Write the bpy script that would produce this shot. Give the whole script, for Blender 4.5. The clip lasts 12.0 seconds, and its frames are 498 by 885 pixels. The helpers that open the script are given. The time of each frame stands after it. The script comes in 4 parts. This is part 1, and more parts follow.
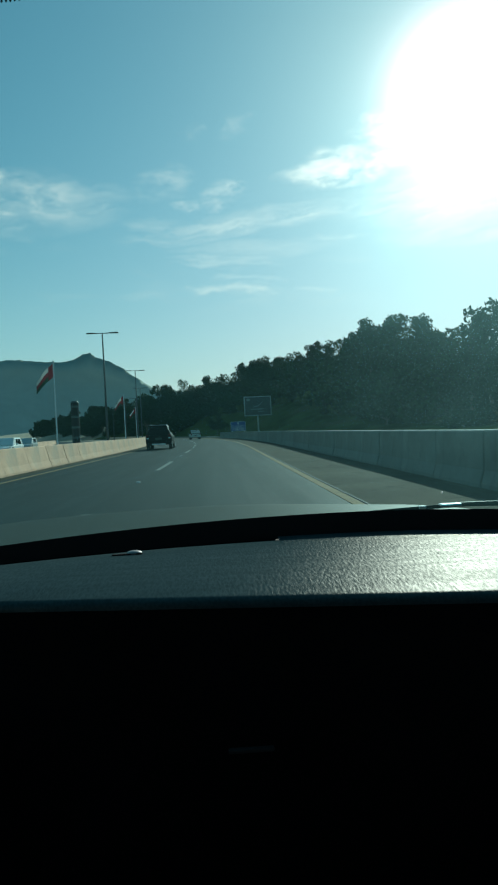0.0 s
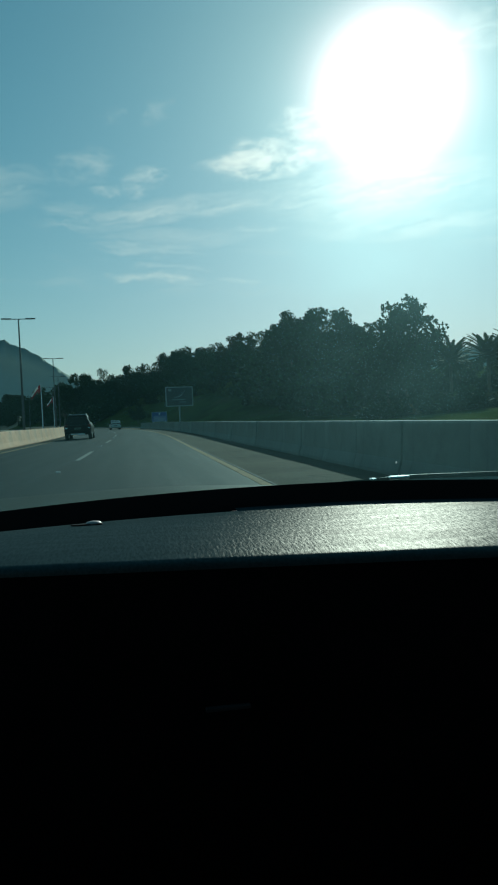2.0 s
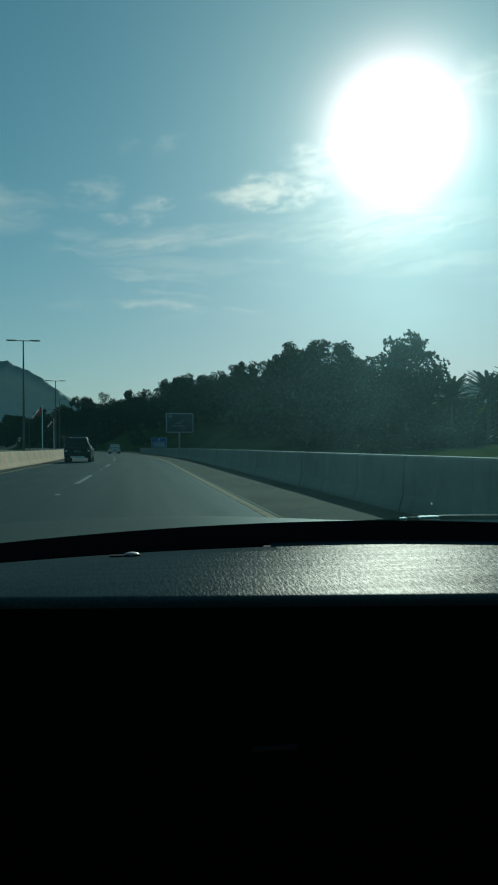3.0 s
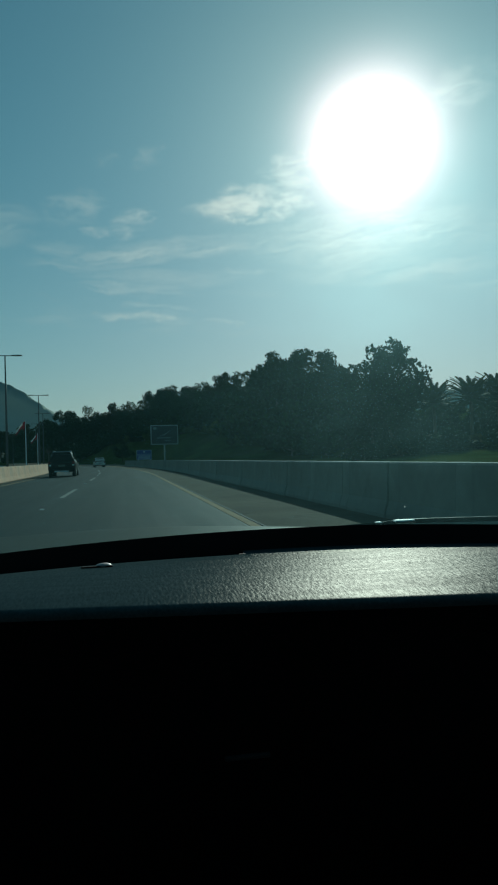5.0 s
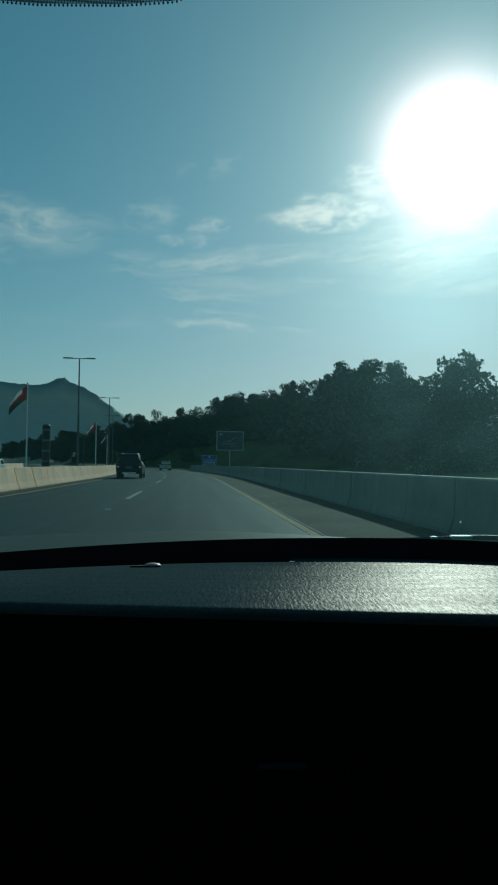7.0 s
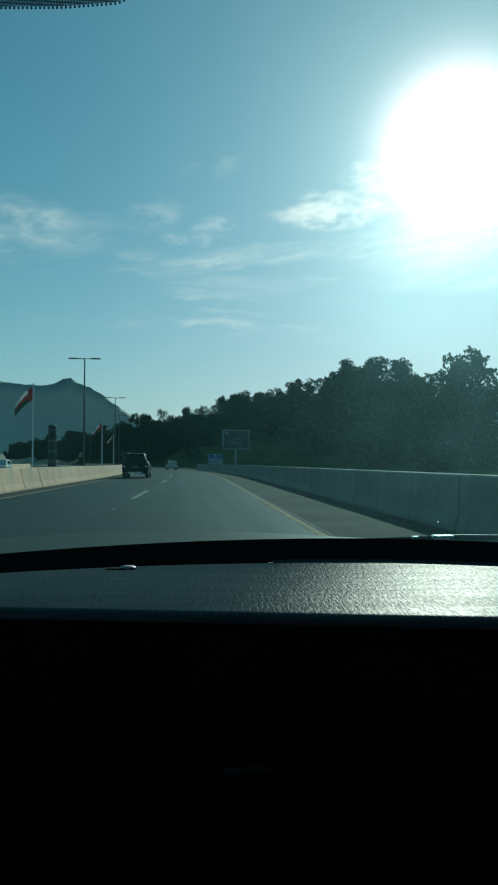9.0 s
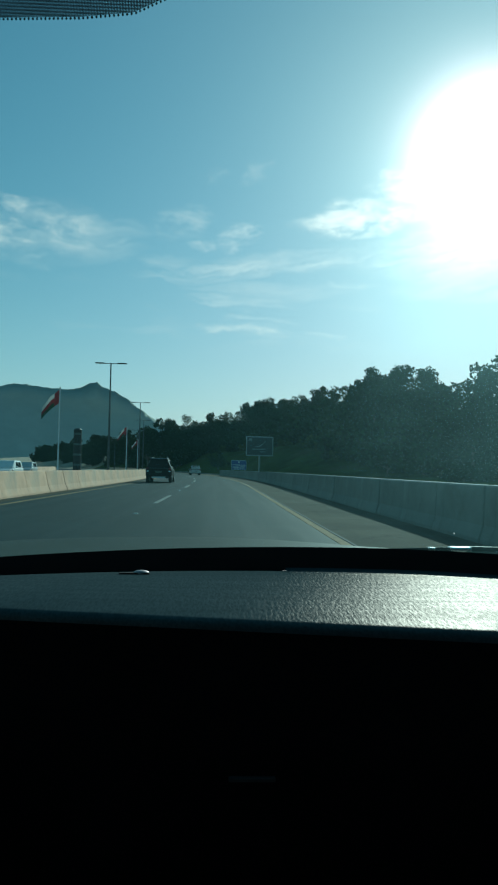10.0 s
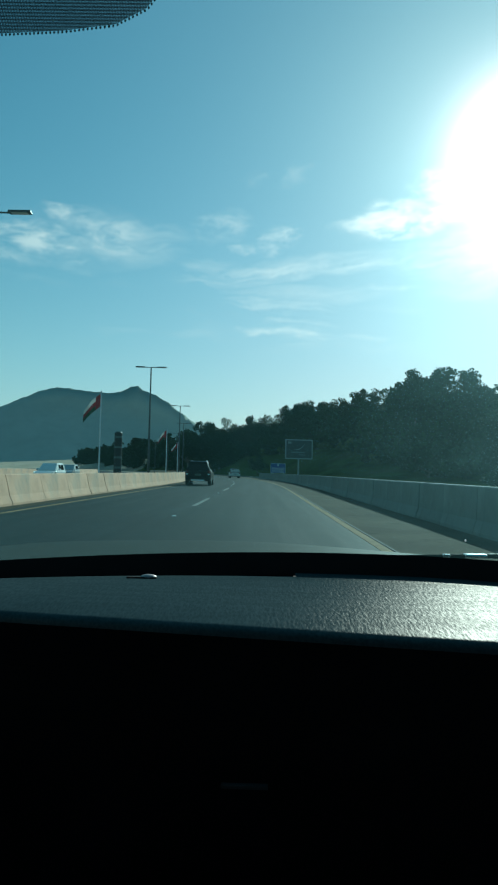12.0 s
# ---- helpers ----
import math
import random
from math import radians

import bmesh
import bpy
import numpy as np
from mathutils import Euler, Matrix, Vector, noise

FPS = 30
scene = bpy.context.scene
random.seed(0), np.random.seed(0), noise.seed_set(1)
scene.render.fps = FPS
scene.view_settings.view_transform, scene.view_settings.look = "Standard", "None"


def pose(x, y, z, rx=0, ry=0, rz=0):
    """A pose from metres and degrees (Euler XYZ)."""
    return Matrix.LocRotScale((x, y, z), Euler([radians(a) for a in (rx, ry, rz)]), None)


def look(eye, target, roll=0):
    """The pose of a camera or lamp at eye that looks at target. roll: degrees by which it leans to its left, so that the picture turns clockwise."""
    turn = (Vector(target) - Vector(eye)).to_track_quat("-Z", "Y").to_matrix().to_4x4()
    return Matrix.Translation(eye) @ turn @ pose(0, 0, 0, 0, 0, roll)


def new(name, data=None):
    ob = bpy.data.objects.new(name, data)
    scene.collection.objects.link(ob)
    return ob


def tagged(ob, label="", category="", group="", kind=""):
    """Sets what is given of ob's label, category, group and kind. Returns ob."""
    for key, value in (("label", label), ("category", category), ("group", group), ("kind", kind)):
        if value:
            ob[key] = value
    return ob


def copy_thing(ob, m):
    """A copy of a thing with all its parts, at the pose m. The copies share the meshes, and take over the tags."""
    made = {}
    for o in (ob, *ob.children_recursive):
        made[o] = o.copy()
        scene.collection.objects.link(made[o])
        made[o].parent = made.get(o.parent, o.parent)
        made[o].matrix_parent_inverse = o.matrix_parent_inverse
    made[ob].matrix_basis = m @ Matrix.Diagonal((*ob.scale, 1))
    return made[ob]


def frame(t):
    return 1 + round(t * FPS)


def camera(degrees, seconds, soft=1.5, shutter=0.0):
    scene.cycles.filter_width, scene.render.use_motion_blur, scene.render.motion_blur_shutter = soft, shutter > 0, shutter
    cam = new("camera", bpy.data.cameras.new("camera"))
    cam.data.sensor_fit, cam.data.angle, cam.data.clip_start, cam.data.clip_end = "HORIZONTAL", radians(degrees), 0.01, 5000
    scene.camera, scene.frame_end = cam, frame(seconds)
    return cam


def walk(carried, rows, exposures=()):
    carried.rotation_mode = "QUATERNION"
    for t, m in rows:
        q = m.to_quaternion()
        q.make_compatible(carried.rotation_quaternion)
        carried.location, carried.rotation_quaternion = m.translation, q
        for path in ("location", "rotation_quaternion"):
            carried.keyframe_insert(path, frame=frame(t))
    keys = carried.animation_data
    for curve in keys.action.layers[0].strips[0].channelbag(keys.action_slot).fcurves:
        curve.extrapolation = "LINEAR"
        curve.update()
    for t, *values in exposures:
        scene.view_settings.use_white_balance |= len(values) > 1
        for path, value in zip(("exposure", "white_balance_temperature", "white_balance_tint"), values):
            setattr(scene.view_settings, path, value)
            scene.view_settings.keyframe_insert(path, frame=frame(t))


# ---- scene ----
cam = camera(40.2, 12.0, soft=2.2)
# the car stands at the origin, its nose along +y; the camera is held behind its windscreen
walk(cam, [
    (0.0, pose(0.075, 0, 1.114, 88.94, 2.82, -2.42)),
    (0.5, pose(0.093, 0, 1.097, 87.28, 4.19, -6.46)),
    (1.0, pose(0.050, 0, 1.098, 87.54, 2.34, -6.69)),
    (1.5, pose(-0.005, 0, 1.111, 89.04, 0.34, -5.72)),
    (2.0, pose(0.017, 0, 1.087, 87.89, 2.36, -9.04)),
    (2.5, pose(0.008, 0, 1.083, 88.46, 2.70, -10.01)),
    (3.0, pose(-0.041, 0, 1.099, 90.30, 0.38, -9.11)),
    (3.2, pose(-0.028, 0, 1.090, 89.86, 1.49, -10.35)),
    (4.8, pose(-0.010, 0, 1.086, 91.45, 2.37, -11.24)),
    (5.0, pose(-0.021, 0, 1.094, 91.14, 1.68, -10.33)),
    (5.5, pose(-0.009, 0, 1.078, 90.55, 1.31, -11.08)),
    (6.0, pose(-0.000, 0, 1.080, 90.65, 1.00, -10.50)),
    (6.5, pose(0.000, 0, 1.090, 91.42, 0.13, -7.34)),
    (7.0, pose(-0.003, 0, 1.091, 91.87, -0.65, -4.90)),
    (9.0, pose(0.041, 0, 1.095, 91.75, -0.17, -4.36)),
    (9.5, pose(0.048, 0, 1.100, 92.11, -1.23, -3.37)),
    (10.0, pose(0.053, 0, 1.096, 92.28, -1.21, -2.40)),
    (10.5, pose(0.047, 0, 1.107, 92.80, -1.89, -1.28)),
    (11.0, pose(0.070, 0, 1.102, 92.30, -1.51, -0.84)),
    (11.5, pose(0.087, 0, 1.103, 92.28, -1.47, -0.02)),
    (12.0, pose(0.098, 0, 1.100, 92.46, -1.37, 0.92)),
], exposures=(
    (0.0, 0.28, 6250, -6), (2.0, -0.05, 6250, -6), (3.2, -0.3, 6250, -6), (5.0, -0.43, 6250, -6), (6.5, -0.45, 6200, -6),
    (7.2, -0.22, 6100, -6), (9.0, 0.02, 6050, -6), (10.5, 0.3, 6000, -6), (12.0, 0.36, 5950, -6)))

# ---- sun and sky ----
SUN_AZ, SUN_EL = 21.5, 24.3
SUN = Vector((math.sin(radians(SUN_AZ)) * math.cos(radians(SUN_EL)), math.cos(radians(SUN_AZ)) * math.cos(radians(SUN_EL)), math.sin(radians(SUN_EL))))
sun_lamp = bpy.data.lights.new("sun", "SUN")
sun_lamp.energy, sun_lamp.angle, sun_lamp.color = 3.2, radians(0.6), (1.0, 0.965, 0.90)
sun_ob = new("sun", sun_lamp)
sun_ob.matrix_world = look(SUN * 50, (0, 0, 0))


class Nodes:
    """A short hand for building node trees."""

    def __init__(self, tree):
        self.t = tree
        tree.nodes.clear()

    def add(self, kind, **sockets):
        n = self.t.nodes.new(kind)
        for k, v in sockets.items():
            self.put(n.inputs[k.replace("_", " ")], v)
        return n

    def put(self, socket, v):
        if isinstance(v, bpy.types.NodeSocket):
            self.t.links.new(v, socket)
        else:
            socket.default_value = v

    def math(self, op, a, b=0.0, c=0.0, clamp=False):
        n = self.t.nodes.new("ShaderNodeMath")
        n.operation, n.use_clamp = op, clamp
        for s, v in zip(n.inputs, (a, b, c)):
            self.put(s, v)
        return n.outputs[0]

    def mix(self, f, a, b, blend="MIX"):
        n = self.t.nodes.new("ShaderNodeMix")
        n.data_type, n.blend_type = "RGBA", blend
        self.put(n.inputs[0], f)
        for s, v in ((n.inputs[6], a), (n.inputs[7], b)):
            self.put(s, (*v, 1.0) if isinstance(v, tuple) and len(v) == 3 else v)
        return n.outputs[2]

    def noise(self, vec, scale, detail=4.0, rough=0.55, out=0):
        n = self.t.nodes.new("ShaderNodeTexNoise")
        if vec is not None:
            self.put(n.inputs["Vector"], vec)
        n.inputs["Scale"].default_value, n.inputs["Detail"].default_value, n.inputs["Roughness"].default_value = scale, detail, rough
        return n.outputs[out]

    def ramp(self, f, lo, hi, a=0.0, b=1.0):
        n = self.t.nodes.new("ShaderNodeMapRange")
        n.interpolation_type = "SMOOTHSTEP"
        self.put(n.inputs[0], f)
        for i, v in ((1, lo), (2, hi), (3, a), (4, b)):
            n.inputs[i].default_value = v
        return n.outputs[0]

    def xyz(self, x, y, z=0.0):
        n = self.t.nodes.new("ShaderNodeCombineXYZ")
        for s, v in zip(n.inputs, (x, y, z)):
            self.put(s, v)
        return n.outputs[0]


# clouds: azimuth from the road, elevation, half width, half height (degrees), density, slant
CLOUDS = [
    (10.9, 20.0, 6.0, 1.4, 1.0, 0.03), (10.6, 21.0, 3.2, 1.3, 0.7, 0.1), (14.6, 22.6, 2.6, 2.2, 0.6, 0.2),
    (0.8, 18.9, 2.0, 1.3, 0.52, 0.25), (-2.0, 18.5, 1.5, 0.8, 0.46, 0.0), (-3.7, 20.1, 2.9, 1.6, 0.40, 0.1), (2.7, 24.0, 1.6, 1.1, 0.3, 0.3), (-0.9, 23.7, 1.3, 0.8, 0.3, 0.2),
    (10.2, 15.3, 4.4, 0.4, 0.35, -0.05),
    (1.9, 11.6, 5.2, 0.5, 0.56, -0.05), (8.7, 11.4, 3.4, 0.3, 0.45, -0.03),
    (-13.3, 18.6, 6.4, 2.6, 0.48, -0.05), (-17.4, 20.0, 2.4, 0.9, 0.6, 0.05), (-19.0, 17.9, 5.4, 1.7, 0.6, 0.0),
    (28.5, 27.0, 3.6, 2.2, 0.4, 0.2),
]
# thin veils, drawn out into streaks
VEILS = [
    (0.3, 16.3, 5.8, 1.0, 1.0, 0.12), (6.5, 17.2, 9.0, 1.0, 0.8, 0.06), (4.0, 14.8, 8.0, 0.8, 0.5, -0.02),
    (21.0, 17.2, 11.5, 2.6, 1.1, 0.0), (22.5, 14.6, 10.0, 1.2, 0.7, -0.02), (-13.0, 18.2, 8.0, 2.4, 0.5, 0.05),
]


def build_world():
    world = bpy.data.worlds.new("sky")
    scene.world = world
    world.use_nodes = True
    n = Nodes(world.node_tree)
    sky = n.add("ShaderNodeTexSky")
    sky.sky_type, sky.sun_disc = "NISHITA", False
    sky.sun_elevation, sky.sun_rotation = radians(SUN_EL), radians(SUN_AZ)
    sky.air_density, sky.dust_density, sky.ozone_density, sky.altitude = 1.0, 0.3, 1.6, 50
    way = n.add("ShaderNodeTexCoord").outputs["Generated"]
    sep = n.add("ShaderNodeSeparateXYZ", Vector=way)
    x, y, z = sep.outputs
    az = n.math("MULTIPLY", n.math("ARCTAN2", x, y), 57.2958)
    el = n.math("MULTIPLY", n.math("ARCSINE", z), 57.2958)
    # wisps: the domain is bent by a broad noise and drawn out sideways
    flat = n.xyz(n.math("MULTIPLY", az, 0.45), el)
    bend = n.add("ShaderNodeVectorMath")
    bend.operation = "MULTIPLY_ADD"
    n.put(bend.inputs[0], n.noise(flat, 0.35, 3.0, 0.5, out=1))
    bend.inputs[1].default_value = (2.6, 2.0, 0)
    n.put(bend.inputs[2], flat)
    fine = n.noise(bend.outputs[0], 0.95, 7.0, 0.56)
    edge = n.noise(flat, 0.6, 5.0, 0.6)
    tear = n.add("ShaderNodeSeparateXYZ", Vector=n.noise(flat, 0.55, 6.0, 0.65, out=1))
    az2 = n.math("ADD", az, n.math("MULTIPLY", n.math("SUBTRACT", tear.outputs[0], 0.5), 7.0))
    el2 = n.math("ADD", el, n.math("MULTIPLY", n.math("SUBTRACT", tear.outputs[1], 0.5), 2.6))
    def cover_of(rows, across, upward):
        total = None
        for a, e, w, h, d, slant in rows:
            u = n.math("MULTIPLY", n.math("SUBTRACT", across, a), 1 / w)
            v = n.math("MULTIPLY", n.math("SUBTRACT", n.math("SUBTRACT", upward, e), n.math("MULTIPLY", n.math("SUBTRACT", az, a), slant)), 1 / h)
            r = n.math("ADD", n.math("MULTIPLY", u, u), n.math("MULTIPLY", v, v))
            m = n.math("MULTIPLY", n.math("SUBTRACT", 1.0, r, clamp=True), d)
            total = m if total is None else n.math("MAXIMUM", total, m)
        return total
    total = cover_of(CLOUDS, az2, el2)
    wisp = n.math("ADD", n.math("MULTIPLY", fine, 1.6), n.math("MULTIPLY", edge, 0.7))
    body = n.math("MULTIPLY", total, n.ramp(wisp, 0.62, 1.50))
    body = n.math("ADD", body, n.math("MULTIPLY", n.ramp(wisp, 1.2, 1.7), 0.03))
    long = n.xyz(n.math("ADD", n.math("MULTIPLY", az, 0.10), n.math("MULTIPLY", el, 0.06)), n.math("MULTIPLY", el2, 0.75))
    streak = n.math("MULTIPLY", n.ramp(n.noise(long, 1.1, 6.0, 0.6), 0.47, 0.72), n.math("MULTIPLY", n.ramp(el, 8.5, 13.0), n.ramp(el, 21.0, 16.0)))
    streak = n.math("MULTIPLY", streak, n.ramp(n.noise(flat, 0.12, 2.0), 0.42, 0.6))
    el3 = n.math("ADD", el, n.math("MULTIPLY", n.math("SUBTRACT", tear.outputs[1], 0.5), 1.2))
    combed = n.xyz(n.math("MULTIPLY", az, 0.11), n.math("SUBTRACT", n.math("MULTIPLY", el2, 0.9), n.math("MULTIPLY", az, 0.07)))
    veil = n.math("MULTIPLY", cover_of(VEILS, az2, el3), n.ramp(n.noise(combed, 1.15, 8.0, 0.72), 0.28, 0.74))
    cover = n.math("MAXIMUM", n.math("MULTIPLY", n.ramp(body, 0.0, 0.90), 0.76), n.math("MULTIPLY", streak, 0.38))
    cover = n.math("MAXIMUM", cover, n.math("MULTIPLY", veil, 0.55))
    # aureole: sunlight that hazy air scatters forward round the sun
    dot = n.add("ShaderNodeVectorMath")
    dot.operation = "DOT_PRODUCT"
    n.put(dot.inputs[0], way)
    dot.inputs[1].default_value = SUN
    ang = n.math("MULTIPLY", n.math("ARCCOSINE", n.math("MINIMUM", dot.outputs["Value"], 0.999999)), 57.2958)
    near = n.math("MULTIPLY", n.math("EXPONENT", n.math("MULTIPLY", n.math("MULTIPLY", ang, ang), -1 / 14.0)), 2.6)
    mid = n.math("MULTIPLY", n.math("EXPONENT", n.math("MULTIPLY", ang, -1 / 5.0)), 0.42)
    far = n.math("MULTIPLY", n.math("EXPONENT", n.math("MULTIPLY", ang, -1 / 17.0)), 0.14)
    wide = n.math("ADD", mid, far)
    low = n.math("EXPONENT", n.math("MULTIPLY", n.math("ABSOLUTE", el), -1 / 12.0))
    thick = n.math("SUBTRACT", 1.0, n.math("MULTIPLY", low, 0.78))
    base = n.mix(1.0, sky.outputs[0], (0.0365, 0.0762, 0.0695), "MULTIPLY")
    base = n.mix(1.0, base, n.xyz(thick, thick, thick), "MULTIPLY")
    haze = n.mix(n.math("EXPONENT", n.math("MULTIPLY", n.math("ABSOLUTE", el), -1 / 9.0)), (0.0, 0.0, 0.0), (0.43, 0.325, 0.375))
    base = n.mix(1.0, base, haze, "ADD")
    # the low haze under the sun is warmer
    warm = n.math("MULTIPLY", n.math("EXPONENT", n.math("MULTIPLY", n.math("ABSOLUTE", el), -1 / 9.0)), n.math("EXPONENT", n.math("MULTIPLY", ang, -1 / 14.0)))
    base = n.mix(1.0, base, n.mix(1.0, n.xyz(warm, warm, warm), (2.2, -1.0, 0.50), "MULTIPLY"), "ADD")
    # thin cloud near the sun scatters more of its light forward
    gain = n.math("ADD", 1.0, n.math("MULTIPLY", n.math("EXPONENT", n.math("MULTIPLY", ang, -1 / 8.0)), 1.6))
    lit = n.mix(cover, base, n.mix(1.0, n.xyz(gain, gain, gain), (0.94, 0.73, 0.70), "MULTIPLY"))
    out = n.mix(1.0, lit, n.mix(1.0, n.xyz(near, near, near), (2.1, 0.96, 1.0), "MULTIPLY"), "ADD")
    out = n.mix(1.0, out, n.mix(1.0, n.xyz(wide, wide, wide), (2.1, 0.99, 1.03), "MULTIPLY"), "ADD")
    bg = n.add("ShaderNodeBackground", Color=out, Strength=1.0)
    n.t.links.new(bg.outputs[0], n.add("ShaderNodeOutputWorld").inputs[0])


build_world()


# ---- materials ----
def material(name, colour, rough=0.7, metal=0.0, var=0.25, scale=3.0, grain=60.0, bump=0.15, spec=0.5, dirt=None, dirt_scale=0.6, coat=0.0, random_tint=0.0, translucent=0.0, bump_dist=0.01, drip=None):
    """A surface with broad and fine variation of its colour, roughness and relief."""
    m = bpy.data.materials.new(name)
    m.use_nodes = True
    n = Nodes(m.node_tree)
    at = n.add("ShaderNodeTexCoord").outputs["Object"]
    broad, fine = n.noise(at, scale, 5.0), n.noise(at, grain, 3.0)
    v = n.math("ADD", n.math("MULTIPLY", broad, 0.65), n.math("MULTIPLY", fine, 0.35))
    dark = tuple(c * (1 - var) for c in colour)
    light = tuple(min(1.0, c * (1 + var)) for c in colour)
    col = n.mix(n.ramp(v, 0.3, 0.7), dark, light)
    if dirt:
        col = n.mix(n.ramp(n.noise(at, dirt_scale, 6.0, 0.65), 0.48, 0.72, 0, 0.75), col, dirt)
    if drip:
        # streaks that rain has washed down the face
        sep = n.add("ShaderNodeSeparateXYZ", Vector=at)
        down = n.xyz(n.math("MULTIPLY", sep.outputs[0], 5.0), n.math("MULTIPLY", sep.outputs[1], 5.0), n.math("MULTIPLY", sep.outputs[2], 0.5))
        col = n.mix(n.ramp(n.noise(down, 0.7, 6.0, 0.7), 0.52, 0.78, 0, 0.5), col, drip)
    if random_tint:
        r = n.add("ShaderNodeObjectInfo").outputs["Random"]
        hsv = n.add("ShaderNodeHueSaturation", Color=col)
        n.put(hsv.inputs["Value"], n.math("ADD", n.math("MULTIPLY", r, random_tint), 1 - random_tint / 2))
        col = hsv.outputs[0]
    p = n.add("ShaderNodeBsdfPrincipled", Base_Color=col, Metallic=metal)
    n.put(p.inputs["Roughness"], n.math("ADD", rough - 0.1, n.math("MULTIPLY", v, 0.2)))
    p.inputs["Specular IOR Level"].default_value = spec
    p.inputs["Coat Weight"].default_value = coat
    if bump:
        b = n.add("ShaderNodeBump", Height=v, Strength=bump, Distance=bump_dist)
        n.put(p.inputs["Normal"], b.outputs[0])
    surf = p.outputs[0]
    if translucent:
        tr = n.add("ShaderNodeBsdfTranslucent", Color=col)
        mx = n.add("ShaderNodeMixShader", Fac=translucent)
        n.put(mx.inputs[1], surf)
        n.put(mx.inputs[2], tr.outputs[0])
        surf = mx.outputs[0]
    n.t.links.new(surf, n.add("ShaderNodeOutputMaterial").inputs[0])
    return m


def leaf_material(name, dark, light):
    m = bpy.data.materials.new(name)
    m.use_nodes = True
    n = Nodes(m.node_tree)
    r = n.add("ShaderNodeNewGeometry").outputs["Random Per Island"]
    col = n.mix(r, dark, light)
    p = n.add("ShaderNodeBsdfPrincipled", Base_Color=col, Roughness=0.75)
    p.inputs["Specular IOR Level"].default_value = 0.12
    tr = n.add("ShaderNodeBsdfTranslucent", Color=col)
    mx = n.add("ShaderNodeMixShader", Fac=0.1)
    n.put(mx.inputs[1], p.outputs[0])
    n.put(mx.inputs[2], tr.outputs[0])
    n.t.links.new(mx.outputs[0], n.add("ShaderNodeOutputMaterial").inputs[0])
    return m


def glass_material(name, tint, rough=0.0):
    """A thin pane: straight through, with a mirror's gloss by angle."""
    m = bpy.data.materials.new(name)
    m.use_nodes = True
    n = Nodes(m.node_tree)
    clear = n.add("ShaderNodeBsdfTransparent", Color=(*tint, 1))
    gloss = n.add("ShaderNodeBsdfGlossy", Roughness=rough)
    mx = n.add("ShaderNodeMixShader", Fac=n.add("ShaderNodeFresnel", IOR=1.5).outputs[0])
    n.put(mx.inputs[1], clear.outputs[0])
    n.put(mx.inputs[2], gloss.outputs[0])
    n.t.links.new(mx.outputs[0], n.add("ShaderNodeOutputMaterial").inputs[0])
    return m


M_YELLOW = material("yellow_paint", (0.28, 0.19, 0.105), 0.85, spec=0.05, var=0.3, scale=4, dirt=(0.11, 0.09, 0.06), dirt_scale=2.0)
M_WHITE = material("white_paint", (0.23, 0.23, 0.215), 0.85, spec=0.05, var=0.25, scale=4, dirt=(0.15, 0.15, 0.14), dirt_scale=2.0)
# base darkened for the right barrier's shaded face, besides its stains
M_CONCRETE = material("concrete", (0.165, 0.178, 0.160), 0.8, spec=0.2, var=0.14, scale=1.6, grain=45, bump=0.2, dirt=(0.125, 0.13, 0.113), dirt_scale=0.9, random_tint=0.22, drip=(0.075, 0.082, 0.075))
# the sunlit face's warm brightness is put into this base colour
M_CONCRETE_WARM = material("sunlit_warm_concrete", (0.64, 0.39, 0.27), 0.9, spec=0.1, var=0.15, scale=1.6, grain=45, bump=0.3, dirt=(0.36, 0.31, 0.25), dirt_scale=0.9, random_tint=0.16, drip=(0.34, 0.24, 0.17))
M_GRASS = material("grass", (0.048, 0.066, 0.018), 0.95, spec=0.0, var=0.45, scale=0.25, grain=14, bump=0.8, dirt=(0.078, 0.073, 0.032), dirt_scale=0.06, bump_dist=0.05)
M_SAND = material("dry_earth", (0.33, 0.26, 0.18), 0.95, var=0.25, scale=0.2, grain=8, bump=0.5, dirt=(0.2, 0.16, 0.1), dirt_scale=0.05, bump_dist=0.05)
M_ROCK = material("mountain_rock", (0.43, 0.43, 0.385), 0.95, var=0.10, scale=0.008, grain=0.05, bump=0.12, spec=0.1, dirt=(0.36, 0.36, 0.32), dirt_scale=0.004, bump_dist=8.0)
M_STEEL = material("galvanised_steel", (0.28, 0.29, 0.29), 0.5, 0.8, var=0.15, scale=2)
# darker than the steel: the backlit silhouette is put into the base colour
M_POLE = material("backlit_dark_pole", (0.085, 0.09, 0.09), 0.7, 0.1, spec=0.2, var=0.2, scale=2)
M_DARKMETAL = material("dark_metal", (0.045, 0.048, 0.05), 0.5, 0.3, var=0.2, scale=3)
M_BARK = material("bark", (0.12, 0.09, 0.06), 0.95, var=0.4, scale=6, grain=30, bump=0.8, bump_dist=0.03)
M_LEAF = leaf_material("tree_leaves", (0.012, 0.026, 0.012), (0.034, 0.062, 0.022))
M_LEAF2 = leaf_material("broad_leaves", (0.016, 0.028, 0.012), (0.042, 0.060, 0.022))
M_SHRUB = leaf_material("shrub_leaves", (0.030, 0.05, 0.012), (0.09, 0.11, 0.035))
M_RUST = leaf_material("reddish_shrub_leaves", (0.10, 0.075, 0.03), (0.19, 0.12, 0.05))
M_PALM = leaf_material("palm_leaves", (0.025, 0.045, 0.016), (0.06, 0.085, 0.03))
M_PLASTIC = material("black_plastic", (0.006, 0.006, 0.006), 0.6, var=0.3, scale=8, grain=300, bump=0.2, spec=0.12)
